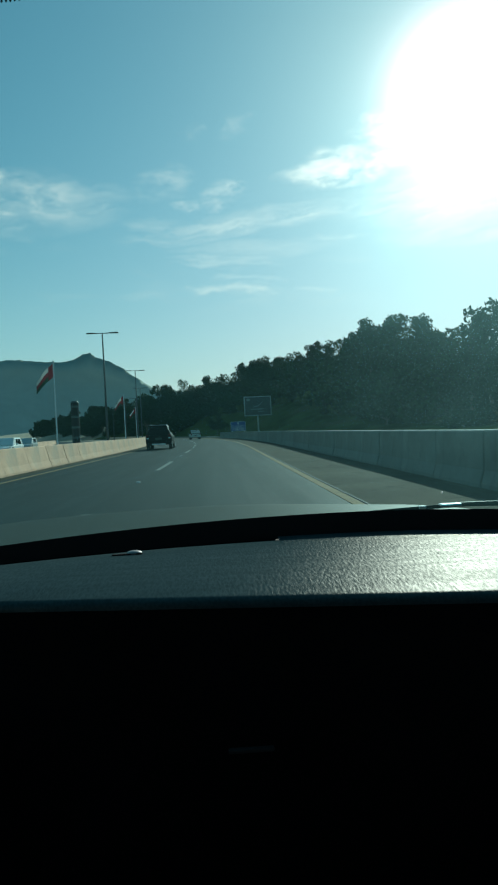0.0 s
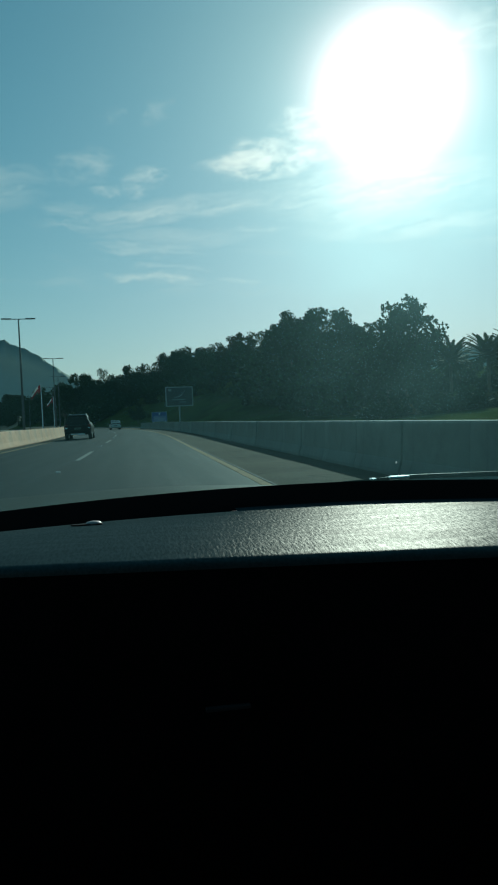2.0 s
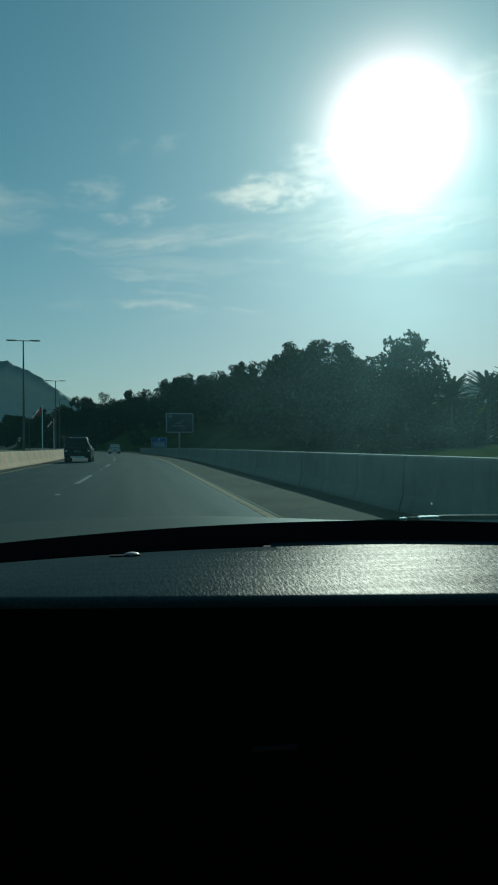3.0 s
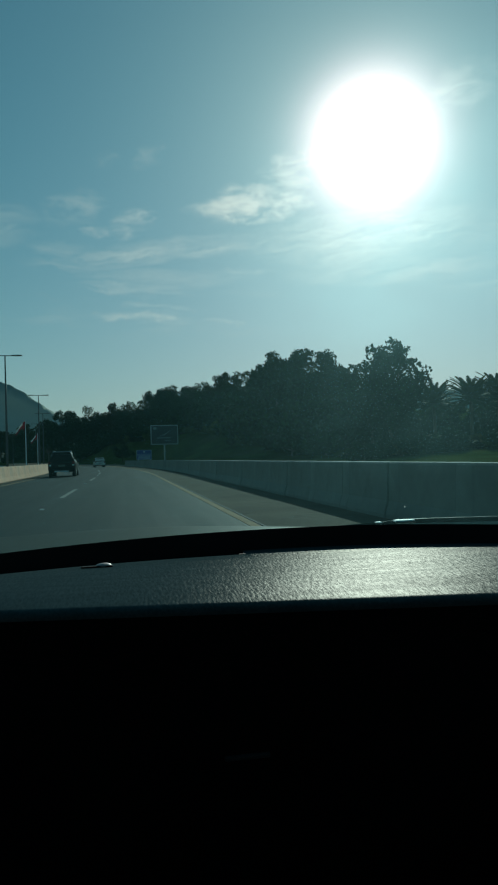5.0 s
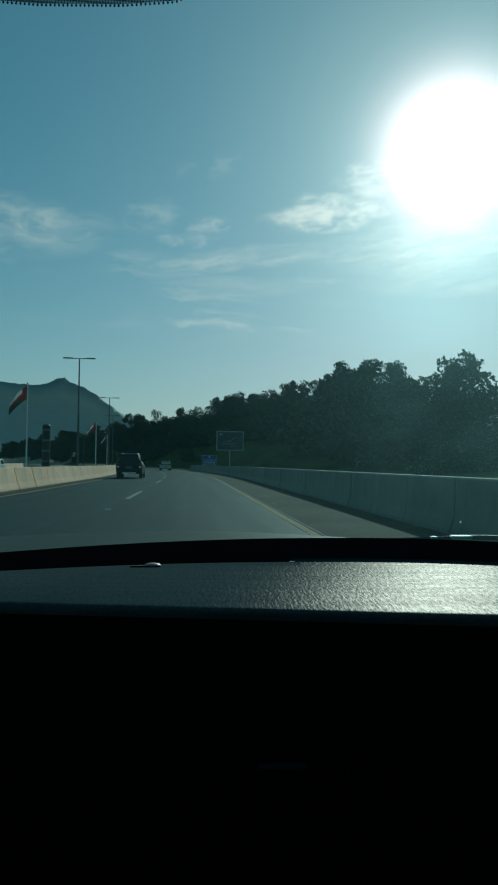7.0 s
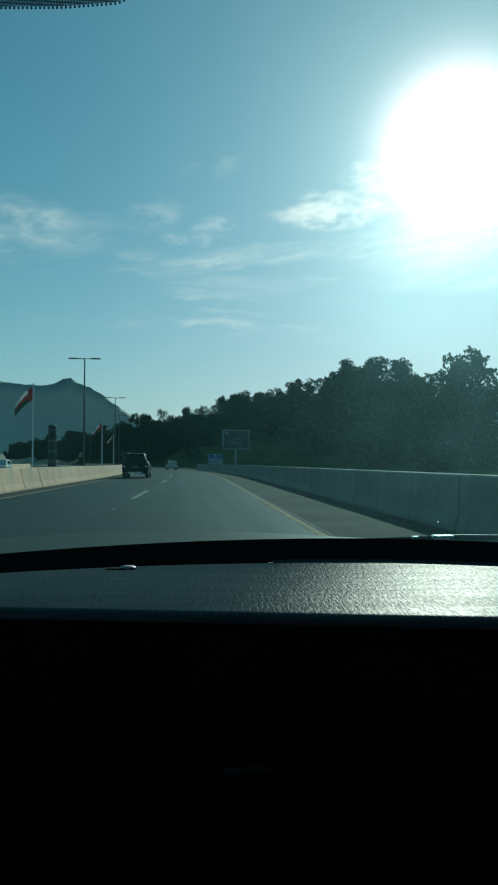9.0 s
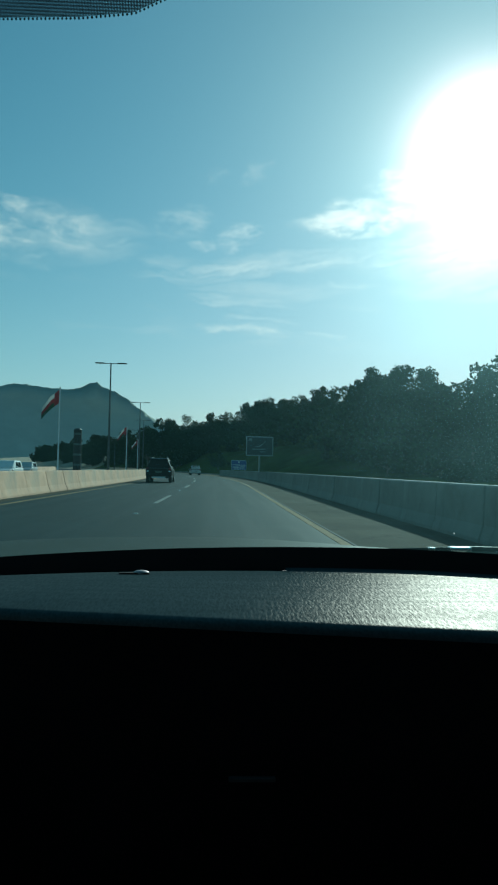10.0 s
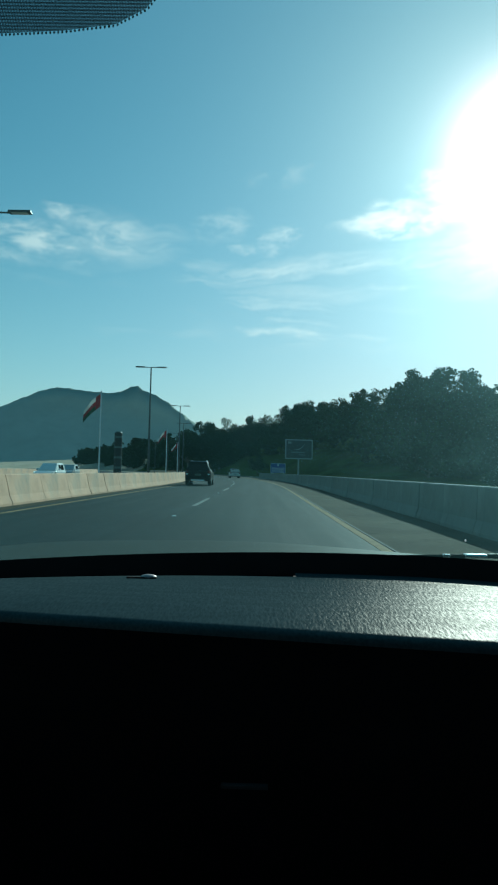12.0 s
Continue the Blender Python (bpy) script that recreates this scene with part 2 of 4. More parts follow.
M_CLOTH = material("black_cloth", (0.007, 0.008, 0.009), 0.95, var=0.3, scale=8, grain=300, bump=0.2, spec=0.1)
M_FRIT = material("black_ceramic_print", (0.008, 0.008, 0.009), 0.5, var=0.2, scale=8, bump=0.0, spec=0.25)
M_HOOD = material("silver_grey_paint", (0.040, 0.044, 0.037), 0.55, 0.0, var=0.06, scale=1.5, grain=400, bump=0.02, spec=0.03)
M_CHROME = material("chrome", (0.7, 0.7, 0.7), 0.18, 1.0, var=0.05, bump=0.0)
M_TYRE = material("rubber", (0.02, 0.02, 0.02), 0.9, var=0.2, scale=6)
M_CARGLASS = material("dark_tinted_glass", (0.008, 0.010, 0.011), 0.15, var=0.1, bump=0.0, spec=0.15)
M_REDLAMP = material("red_lamp_glass", (0.14, 0.012, 0.01), 0.25, var=0.1, bump=0.0, coat=0.6)
M_PLATE = material("plate_face", (0.09, 0.085, 0.07), 0.5, var=0.1, bump=0.0)
M_INK = material("black_ink", (0.02, 0.02, 0.02), 0.6, var=0.1, bump=0.0)
M_BLUE = material("blue_sign_sheet", (0.02, 0.07, 0.24), 0.45, var=0.08, scale=2, bump=0.0)
M_SIGNWHITE = material("white_sign_print", (0.62, 0.64, 0.66), 0.5, var=0.08, bump=0.0)
M_POSTER = material("dark_poster", (0.035, 0.05, 0.055), 0.5, var=0.2, scale=0.8, bump=0.0, dirt=(0.06, 0.075, 0.075), dirt_scale=0.5)
M_RED = material("red_cloth", (0.17, 0.014, 0.02), 0.85, var=0.15, scale=4, translucent=0.15)
M_CLOTHWHITE = material("white_cloth", (0.5, 0.5, 0.48), 0.85, var=0.08, scale=4, translucent=0.15)
M_GREENCLOTH = material("green_cloth", (0.008, 0.035, 0.016), 0.85, var=0.15, scale=4, translucent=0.15)


def windscreen_material():
    m = bpy.data.materials.new("dusty_glare_glass")
    m.use_nodes = True
    n = Nodes(m.node_tree)
    at = n.add("ShaderNodeTexCoord").outputs["Object"]
    clear = n.add("ShaderNodeBsdfTransparent", Color=(0.67, 0.95, 0.95, 1))
    # the film's teal colour stands in for veiling glare over the dust
    dust = n.add("ShaderNodeBsdfTranslucent", Color=(0.22, 0.66, 0.69, 1))
    patchy = n.ramp(n.noise(at, 7.0, 6.0, 0.6), 0.3, 0.75, 0.7, 1.3)
    film = n.add("ShaderNodeMixShader", Fac=n.math("MULTIPLY", patchy, 0.015))
    n.put(film.inputs[1], clear.outputs[0])
    n.put(film.inputs[2], dust.outputs[0])
    # rough lobe that adds the glare's veil round the sun
    glare_smear = n.add("ShaderNodeBsdfRefraction", Color=(0.34, 0.70, 0.77, 1), Roughness=0.78, IOR=1.3)
    both = n.add("ShaderNodeMixShader", Fac=n.math("MULTIPLY", patchy, 0.0092))
    n.put(both.inputs[1], film.outputs[0])
    n.put(both.inputs[2], glare_smear.outputs[0])
    n.t.links.new(both.outputs[0], n.add("ShaderNodeOutputMaterial").inputs[0])
    return m


def dotted_material():
    m = bpy.data.materials.new("dotted_black_print")
    m.use_nodes = True
    n = Nodes(m.node_tree)
    at = n.add("ShaderNodeSeparateXYZ", Vector=n.add("ShaderNodeTexCoord").outputs["Object"])
    tall = n.math("MULTIPLY", at.outputs[2], 1.5)
    a = n.math("SINE", n.math("MULTIPLY", n.math("ADD", at.outputs[0], tall), 1450.0))
    b = n.math("SINE", n.math("MULTIPLY", n.math("SUBTRACT", at.outputs[0], tall), 1450.0))
    hole = n.math("ADD", 0.2, n.math("MULTIPLY", n.ramp(n.math("MULTIPLY", a, b), -0.2, 0.25), 0.5))
    ink = n.add("ShaderNodeBsdfPrincipled", Base_Color=(0.02, 0.022, 0.024, 1), Roughness=0.6)
    mx = n.add("ShaderNodeMixShader", Fac=hole)
    n.put(mx.inputs[1], ink.outputs[0])
    n.put(mx.inputs[2], n.add("ShaderNodeBsdfTransparent").outputs[0])
    n.t.links.new(mx.outputs[0], n.add("ShaderNodeOutputMaterial").inputs[0])
    return m


M_WINDSCREEN = windscreen_material()
M_SIDEGLASS = glass_material("side_glass", (0.5, 0.62, 0.6))
M_DOTTED = dotted_material()


def paint(name, colour, metal=0.3, spec=0.5):
    return material(name, colour, 0.35, metal, spec=spec, var=0.06, scale=2, grain=300, bump=0.0, coat=0.25)


def asphalt_material():
    """Rolled asphalt: fine stone grain, long polished wheel tracks, oil streaks and paler worn patches."""
    m = bpy.data.materials.new("asphalt")
    m.use_nodes = True
    n = Nodes(m.node_tree)
    at = n.add("ShaderNodeTexCoord").outputs["Object"]
    sep = n.add("ShaderNodeSeparateXYZ", Vector=at)
    drawn = n.xyz(n.math("MULTIPLY", sep.outputs[0], 1.3), n.math("MULTIPLY", sep.outputs[1], 0.03))
    track, patch, grit = n.noise(drawn, 1.0, 5.0, 0.6), n.noise(at, 0.22, 5.0, 0.6), n.noise(at, 70.0, 3.0)
    col = n.mix(n.ramp(track, 0.35, 0.68), (0.0055, 0.0148, 0.0162), (0.0125, 0.0265, 0.0285))
    col = n.mix(n.ramp(patch, 0.45, 0.75, 0, 0.55), col, (0.021, 0.035, 0.037))
    col = n.mix(n.ramp(grit, 0.35, 0.7, 0.0, 0.4), col, (0.027, 0.041, 0.042))
    col = n.mix(n.ramp(n.noise(at, 0.9, 5.0, 0.7), 0.60, 0.70, 0.0, 0.6), col, (0.010, 0.012, 0.012))
    p = n.add("ShaderNodeBsdfPrincipled", Base_Color=col)
    n.put(p.inputs["Roughness"], n.ramp(track, 0.3, 0.7, 0.62, 0.80))
    p.inputs["Specular IOR Level"].default_value = 0.05
    n.put(p.inputs["Normal"], n.add("ShaderNodeBump", Height=grit, Strength=0.35, Distance=0.006).outputs[0])
    n.t.links.new(p.outputs[0], n.add("ShaderNodeOutputMaterial").inputs[0])
    return m


M_ASPHALT = asphalt_material()


def shoulder_material():
    """Coarse pale asphalt under dust, with dark oil blotches, drifts of grit and long scuffs."""
    m = bpy.data.materials.new("shoulder_asphalt")
    m.use_nodes = True
    n = Nodes(m.node_tree)
    at = n.add("ShaderNodeTexCoord").outputs["Object"]
    sep = n.add("ShaderNodeSeparateXYZ", Vector=at)
    drawn = n.xyz(n.math("MULTIPLY", sep.outputs[0], 2.2), n.math("MULTIPLY", sep.outputs[1], 0.12))
    grit, blotch, scuff = n.noise(at, 55.0, 4.0, 0.7), n.noise(at, 1.1, 6.0, 0.68), n.noise(drawn, 1.0, 5.0, 0.6)
    col = n.mix(n.ramp(n.noise(at, 0.35, 4.0), 0.35, 0.65), (0.052, 0.045, 0.033), (0.085, 0.070, 0.050))
    col = n.mix(n.ramp(scuff, 0.5, 0.72, 0, 0.6), col, (0.034, 0.032, 0.026))
    col = n.mix(n.ramp(blotch, 0.56, 0.68, 0, 0.85), col, (0.020, 0.019, 0.016))
    col = n.mix(n.ramp(grit, 0.40, 0.70, 0, 0.45), col, (0.115, 0.098, 0.072))
    p = n.add("ShaderNodeBsdfPrincipled", Base_Color=col, Roughness=0.9)
    p.inputs["Specular IOR Level"].default_value = 0.03
    n.put(p.inputs["Normal"], n.add("ShaderNodeBump", Height=n.math("ADD", grit, n.math("MULTIPLY", blotch, 0.5)), Strength=0.6, Distance=0.012).outputs[0])
    n.t.links.new(p.outputs[0], n.add("ShaderNodeOutputMaterial").inputs[0])
    return m


M_SHOULDER = shoulder_material()


def leather_material():
    m = bpy.data.materials.new("grained_dark_vinyl")
    m.use_nodes = True
    n = Nodes(m.node_tree)
    at = n.add("ShaderNodeTexCoord").outputs["Object"]
    # the pressed grain runs lengthwise
    sep = n.add("ShaderNodeSeparateXYZ", Vector=at)
    along = n.xyz(sep.outputs[0], n.math("MULTIPLY", sep.outputs[1], 0.3), sep.outputs[2])
    vor = n.add("ShaderNodeTexVoronoi", Vector=along, Scale=330.0)
    vor.feature = "SMOOTH_F1"
    fine = n.noise(along, 360.0, 4.0, 0.6)
    # wiping marks across the width
    wiped = n.noise(n.xyz(n.math("MULTIPLY", sep.outputs[0], 5.0), n.math("MULTIPLY", sep.outputs[1], 60.0)), 1.0, 4.0, 0.6)
    broad = n.noise(at, 9.0, 4.0)
    h = n.math("ADD", n.math("MULTIPLY", vor.outputs["Distance"], 0.8), n.math("MULTIPLY", fine, 0.9))
    col = n.mix(broad, (0.022, 0.041, 0.046), (0.033, 0.056, 0.061))
    b = n.add("ShaderNodeBump", Height=h, Strength=0.36, Distance=0.0009)
    skin = n.add("ShaderNodeBsdfDiffuse", Color=col, Normal=b.outputs[0])
    sheen = n.add("ShaderNodeBsdfGlossy", Color=(0.91, 0.98, 0.92, 1), Normal=b.outputs[0])
    sheen.distribution = "BECKMANN"
    n.put(sheen.inputs["Roughness"], n.math("ADD", 0.385, n.math("MULTIPLY", fine, 0.10)))
    # polished grains between duller pores
    worn = n.ramp(n.math("ADD", n.math("MULTIPLY", vor.outputs["Distance"], 0.5), n.math("MULTIPLY", fine, 0.7)), 0.40, 0.72, 0.7, 1.25)
    worn = n.math("MULTIPLY", worn, n.ramp(wiped, 0.3, 0.7, 0.82, 1.2))
    mx = n.add("ShaderNodeMixShader", Fac=n.math("MULTIPLY", worn, 0.038))
    n.put(mx.inputs[1], skin.outputs[0])
    n.put(mx.inputs[2], sheen.outputs[0])
    n.t.links.new(mx.outputs[0], n.add("ShaderNodeOutputMaterial").inputs[0])
    return m


M_DASH = leather_material()


# ---- building blocks ----
def mesh_of(name, verts, faces, mat, smooth=False):
    me = bpy.data.meshes.new(name)
    me.from_pydata([tuple(v) for v in verts], [], [tuple(f) for f in faces])
    me.update()
    me.materials.append(mat)
    if smooth:
        me.polygons.foreach_set("use_smooth", [True] * len(me.polygons))
    return me


def part(name, bm, mat, parent=None, label="", smooth=False):
    """Links a bmesh, or a finished mesh, as one object under a thing or a part."""
    if isinstance(bm, bmesh.types.BMesh):
        me = bpy.data.meshes.new(name)
        bm.to_mesh(me)
        bm.free()
        me.materials.append(mat)
        if smooth:
            me.polygons.foreach_set("use_smooth", [True] * len(me.polygons))
    else:
        me = bm
    ob = new(name, me)
    ob.parent = parent
    return tagged(ob, label)


def box(sx, sy, sz, at=(0, 0, 0), bevel=0.0, turn=None, bm=None):
    """A block of the given size, centred at a point, with bevelled edges."""
    own = bmesh.new()
    bmesh.ops.create_cube(own, size=1.0, matrix=Matrix.Diagonal((sx, sy, sz, 1)))
    if bevel:
        bmesh.ops.bevel(own, geom=own.edges[:], offset=bevel, segments=2, affect="EDGES", profile=0.6)
    m = Matrix.Translation(at) @ (turn.to_4x4() if turn else Matrix())
    bmesh.ops.transform(own, matrix=m, verts=own.verts)
    if bm is None:
        return own
    me = bpy.data.meshes.new("tmp")
    own.to_mesh(me)
    own.free()
    bm.from_mesh(me)
    bpy.data.meshes.remove(me)
    return bm


def tube(points, radii, sides=10, bm=None):
    """A tapering tube through points."""
    bm = bm or bmesh.new()
    rings = []
    pts = [Vector(p) for p in points]
    for i, p in enumerate(pts):
        d = (pts[min(i + 1, len(pts) - 1)] - pts[max(i - 1, 0)]).normalized()
        a = d.orthogonal().normalized()
        b = d.cross(a)
        rings.append([bm.verts.new(p + radii[i] * (math.cos(k * math.tau / sides) * a + math.sin(k * math.tau / sides) * b)) for k in range(sides)])
    for r, s in zip(rings, rings[1:]):
        # keep neighbouring rings from twisting
        off = min(range(sides), key=lambda o: sum((r[k].co - s[(k + o) % sides].co).length for k in range(0, sides, 3)))
        for k in range(sides):
            bm.faces.new((r[k], r[(k + 1) % sides], s[(k + 1 + off) % sides], s[(k + off) % sides]))
    bm.faces.new(rings[0][::-1])
    bm.faces.new(rings[-1])
    bmesh.ops.recalc_face_normals(bm, faces=bm.faces[:])
    return bm


def empty(name, m, label, category, group="", kind=""):
    ob = new(name)
    ob.matrix_world = m
    return tagged(ob, label, category, group, kind)


def bend_x(y):
    """The road's middle line: straight, then a long bend to the left."""
    if y < 42:
        return 0.0
    d = min(y, 420) - 42
    return -d * d / 1200 - max(0.0, y - 420) * 0.63


def bend_dir(y):
    d = 0.0 if y < 42 else (min(y, 420) - 42) / 600
    return math.degrees(math.atan(d))


def along(s, y, z=0.0, turn=0.0):
    """A pose s metres right of the road's line at y, facing along it."""
    a = radians(bend_dir(y))
    return pose(bend_x(y) + s * math.cos(a), y + s * math.sin(a), z, 0, 0, bend_dir(y) + turn)


def smooth(a, b, v):
    t = min(1.0, max(0.0, (v - a) / (b - a)))
    return t * t * (3 - 2 * t)


def ground_z(x, y):
    s = x - bend_x(y)
    # lawn beside the road, then a bank that grows along the way
    rise = smooth(72, 138, y)
    z = rise * (6.6 * smooth(7.5, 24, s) + 3.4 * smooth(24, 75, s)) + 1.7 * smooth(8, 45, s) * (1 - rise)
    z += 0.35 * smooth(9, 20, s) * noise.noise(Vector((x * 0.05, y * 0.05, 3)))
    # low earth bank beyond the other side, behind the car
    z += 3.5 * smooth(-14, -26, s) * (1 - smooth(-40, 10, y))
    far = smooth(400, 1500, math.hypot(x, y))
    z = z * (1 - far)
    return z - 0.10


# ---- ground, road ----
def build_ground():
    def axis(core):
        v = list(core)
        d = 20.0
        while v[-1] < 4500:
            v.append(v[-1] + d)
            v.insert(0, v[0] - d)
            d *= 1.25
        return v
    xs, ys = axis(np.arange(-70, 131, 3.0)), axis(np.arange(-140, 361, 4.0))
    verts = [(x, y, ground_z(x, y)) for y in ys for x in xs]
    nx = len(xs)
    faces = [(j * nx + i, j * nx + i + 1, (j + 1) * nx + i + 1, (j + 1) * nx + i) for j in range(len(ys) - 1) for i in range(nx - 1)]
    me = mesh_of("ground", verts, faces, M_GRASS, True)
    me.materials.append(M_SAND)
    for p in me.polygons:
        c = p.center
        if c.x - bend_x(c.y) < -7.2 or c.y > 330 or math.hypot(c.x, c.y) > 500:
            p.material_index = 1
    tagged(new("ground", me), "lawn of short green grass and dry brown earth", "ground", kind="structure")


def strip(name, s0, s1, y0, y1, z, mat, label, category, step=4.0, thick=0.08):
    n = max(2, int((y1 - y0) / step) + 1)
    verts, faces = [], []
    for i in range(n):
        y = y0 + (y1 - y0) * i / (n - 1)
        a = radians(bend_dir(y))
        for s, dz in ((s0, 0), (s1, 0), (s1, -thick), (s0, -thick)):
            verts.append((bend_x(y) + s * math.cos(a), y + s * math.sin(a), z + dz))
    for i in range(n - 1):
        for k in range(4):
            faces.append((4 * i + k, 4 * i + (k + 1) % 4, 4 * i + 4 + (k + 1) % 4, 4 * i + 4 + k))
    faces += [(3, 2, 1, 0), (4 * n - 4, 4 * n - 3, 4 * n - 2, 4 * n - 1)]
    ob = new(name, mesh_of(name, verts, faces, mat))
    return tagged(ob, label, category, kind="structure")


build_ground()
ROAD = strip("road", -6.3, 2.05, -220, 430, 0.0, M_ASPHALT, "dark grey asphalt carriageway of two lanes", "road")
strip("shoulder", 2.05, 5.2, -220, 430, -0.004, M_SHOULDER, "pale dusty asphalt shoulder with stains", "road")
strip("edge_line", 1.88, 2.03, -220, 430, 0.006, M_YELLOW, "worn yellow line along the shoulder", "marking", thick=0.01)
strip("tar_seam", 2.07, 2.11, -220, 430, 0.004, M_TYRE, "dark tar seam between lane and shoulder", "marking", thick=0.01)
strip("shoulder_inner", -6.9, -6.3, -220, 430, -0.004, M_SHOULDER, "narrow dusty strip beside the median barrier", "road")
strip("edge_line_inner", -5.95, -5.82, -220, 430, 0.006, M_YELLOW, "worn yellow line beside the median", "marking", thick=0.01)
strip("carriageway_opposite", -26, -16, -220, 430, 0.0, M_ASPHALT, "grey asphalt carriageway of the other direction", "road")
strip("median_pavement", -15.5, -7.4, -220, 430, 0.02, M_SAND, "bare sandy median between the carriageways", "median")

lane_dash = mesh_of("lane_dash", *(lambda b: ([v.co[:] for v in b.verts], [[v.index for v in f.verts] for f in b.faces]))(box(0.14, 6.2, 0.012, (0, 3.1, 0.003))), M_WHITE)
for k in range(-8, 12):
    y = 21.0 + 17.3 * k
    ob = new("lane_dash", lane_dash)
    ob.matrix_world = along(-1.92, y)
    tagged(ob, "white dash of the lane line on asphalt", "marking", "lane dashes", "structure")


# ---- barriers ----
def barrier_profile(h, foot, top):
    half = [(foot / 2, 0), (foot / 2, 0.08), (foot * 0.36, 0.30), (top / 2 + 0.01, h - 0.03), (top / 2 - 0.015, h)]
    return half + [(-a, b) for a, b in half[::-1]]


def barrier_segment(name, length, h, foot, top, mat):
    prof = barrier_profile(h, foot, top)
    k = len(prof)
    verts, faces = [], []
    for y, sc in ((0.012, 0.96), (0.035, 1.0), (length - 0.035, 1.0), (length - 0.012, 0.96)):
        verts += [(a * sc, y, b * (1 - (1 - sc) * 0.3)) for a, b in prof]
    for r in range(3):
        faces += [(r * k + i, r * k + (i + 1) % k, (r + 1) * k + (i + 1) % k, (r + 1) * k + i) for i in range(k)]
    faces += [tuple(range(k))[::-1], tuple(range(3 * k, 4 * k))]
    me = mesh_of(name, verts, faces, mat)
    bm = bmesh.new()
    bm.from_mesh(me)
    bmesh.ops.recalc_face_normals(bm, faces=bm.faces[:])
    bm.to_mesh(me)
    bm.free()
    return me


def build_barrier(name, s, y0, y1, length, mesh, label):
    base = empty(name, along(s, y0), label, "barrier", kind="structure")
    inv = base.matrix_world.inverted()
    y = y0
    while y + length <= y1 + 0.01:
        ob = new("barrier_segment", mesh)
        ob.parent = base
        wob = 0.012 * math.sin(y * 1.7)
        ob.matrix_local = inv @ along(s + wob, y, -0.02)
        y += length
    return base


RIGHT_END = 114.0
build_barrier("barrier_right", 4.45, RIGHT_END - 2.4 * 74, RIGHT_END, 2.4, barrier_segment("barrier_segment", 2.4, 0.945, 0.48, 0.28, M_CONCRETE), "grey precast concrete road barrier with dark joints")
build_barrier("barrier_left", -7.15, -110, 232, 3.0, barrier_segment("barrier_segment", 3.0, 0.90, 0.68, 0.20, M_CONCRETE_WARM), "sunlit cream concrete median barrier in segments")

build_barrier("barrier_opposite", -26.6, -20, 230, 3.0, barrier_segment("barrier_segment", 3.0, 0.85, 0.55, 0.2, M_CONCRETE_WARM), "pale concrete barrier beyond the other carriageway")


def kerb():
    base = empty("kerb", along(5.3, RIGHT_END + 1), "grey concrete kerb stones beside the lawn", "kerb", kind="structure")
    inv = base.matrix_world.inverted()
    bm = box(0.22, 0.99, 0.30, (0, 0.5, 0.03), 0.02)
    me = bpy.data.meshes.new("kerb_stone")
    bm.to_mesh(me)
    bm.free()
    me.materials.append(M_CONCRETE)
    for k in range(200):
        ob = new("kerb_stone", me)
        ob.parent = base
        ob.matrix_local = inv @ along(5.3, RIGHT_END + 1 + k, 0)


kerb()


# ---- mountains ----
def ridge(name, az0, az1, dist, crest, label):
    """A rocky mountain, its crest given by a function of azimuth in degrees."""
    na, nr = 220, 27
    verts, faces = [], []
    for j in range(nr):
        f = j / (nr - 1)
        for i in range(na):
            a = radians(az0 + (az1 - az0) * i / (na - 1))
            ad = math.degrees(a)
            fine = max(0.0, crest(ad))
            broad = sum(max(0.0, crest(ad + o)) for o in (-9, -7, -5, -3, -1, 1, 3, 5, 7, 9)) / 10
            h = 1 - abs(f - 0.5) * 2
            top = dist * math.tan(radians(broad + (fine - broad) * h ** 12))
            d = dist + (f - 0.5) * 2 * max(40.0, dist * math.tan(radians(broad)) / 0.66)
            p = Vector((math.sin(a) * d, math.cos(a) * d, 0))
            rough = noise.fractal(p * 0.010, 1.0, 2.1, 5) * 0.006 * min(1, abs(f - 0.5) * 6) + noise.fractal(p * 0.045, 1.0, 2.1, 4) * 0.006
            verts.append((p.x, p.y, top * (h + rough * h * (1.2 - h)) * (d / dist if f <= 0.5 else 1.0) - 4 * (1 - h)))
    for j in range(nr - 1):
        for i in range(na - 1):
            faces.append((j * na + i, j * na + i + 1, (j + 1) * na + i + 1, (j + 1) * na + i))
    tagged(new(name, mesh_of(name, verts, faces, M_ROCK, True)), label, "mountain", kind="structure")


def bumps(rows, v):
    for (a, h), (b, k) in zip(rows, rows[1:]):
        if a <= v <= b:
            t = (v - a) / (b - a)
            return h + (k - h) * t
    return rows[0][1] if v < rows[0][0] else rows[-1][1]


def crest_left(v):
    base = bumps([(-40, 3.0), (-30, 4.4), (-23, 5.3), (-21.4, 4.5), (-20.3, 5.15), (-19, 5.75), (-18.3, 6.1), (-17.0, 6.5), (-15.4, 6.42), (-13.9, 6.28), (-12.7, 6.25), (-11.8, 6.4), (-11.2, 6.70), (-10.95, 6.9), (-10.35, 6.9), (-10.0, 6.62), (-9.7, 6.5), (-8.8, 6.2), (-7.7, 5.55), (-6.9, 4.9), (-5.5, 4.0), (-3, 2.4), (2, 0.5), (6, 0)], v)
    return base + 0.07 * noise.fractal(Vector((v * 1.6, 0, 5)), 1.0, 2.0, 4) * min(1, base)


def crest_right(v):
    base = bumps([(6, 0), (12, 1.2), (15, 2.6), (16.5, 3.6), (18, 5.0), (19.2, 5.3), (22.5, 5.1), (24.5, 5.2), (26.5, 4.9), (29, 5.0), (33, 5.0), (40, 4.0), (46, 2.2), (60, 0)], v)
    return base + 0.07 * noise.fractal(Vector((v * 1.6, 4, 5)), 1.0, 2.0, 4) * min(1, base)


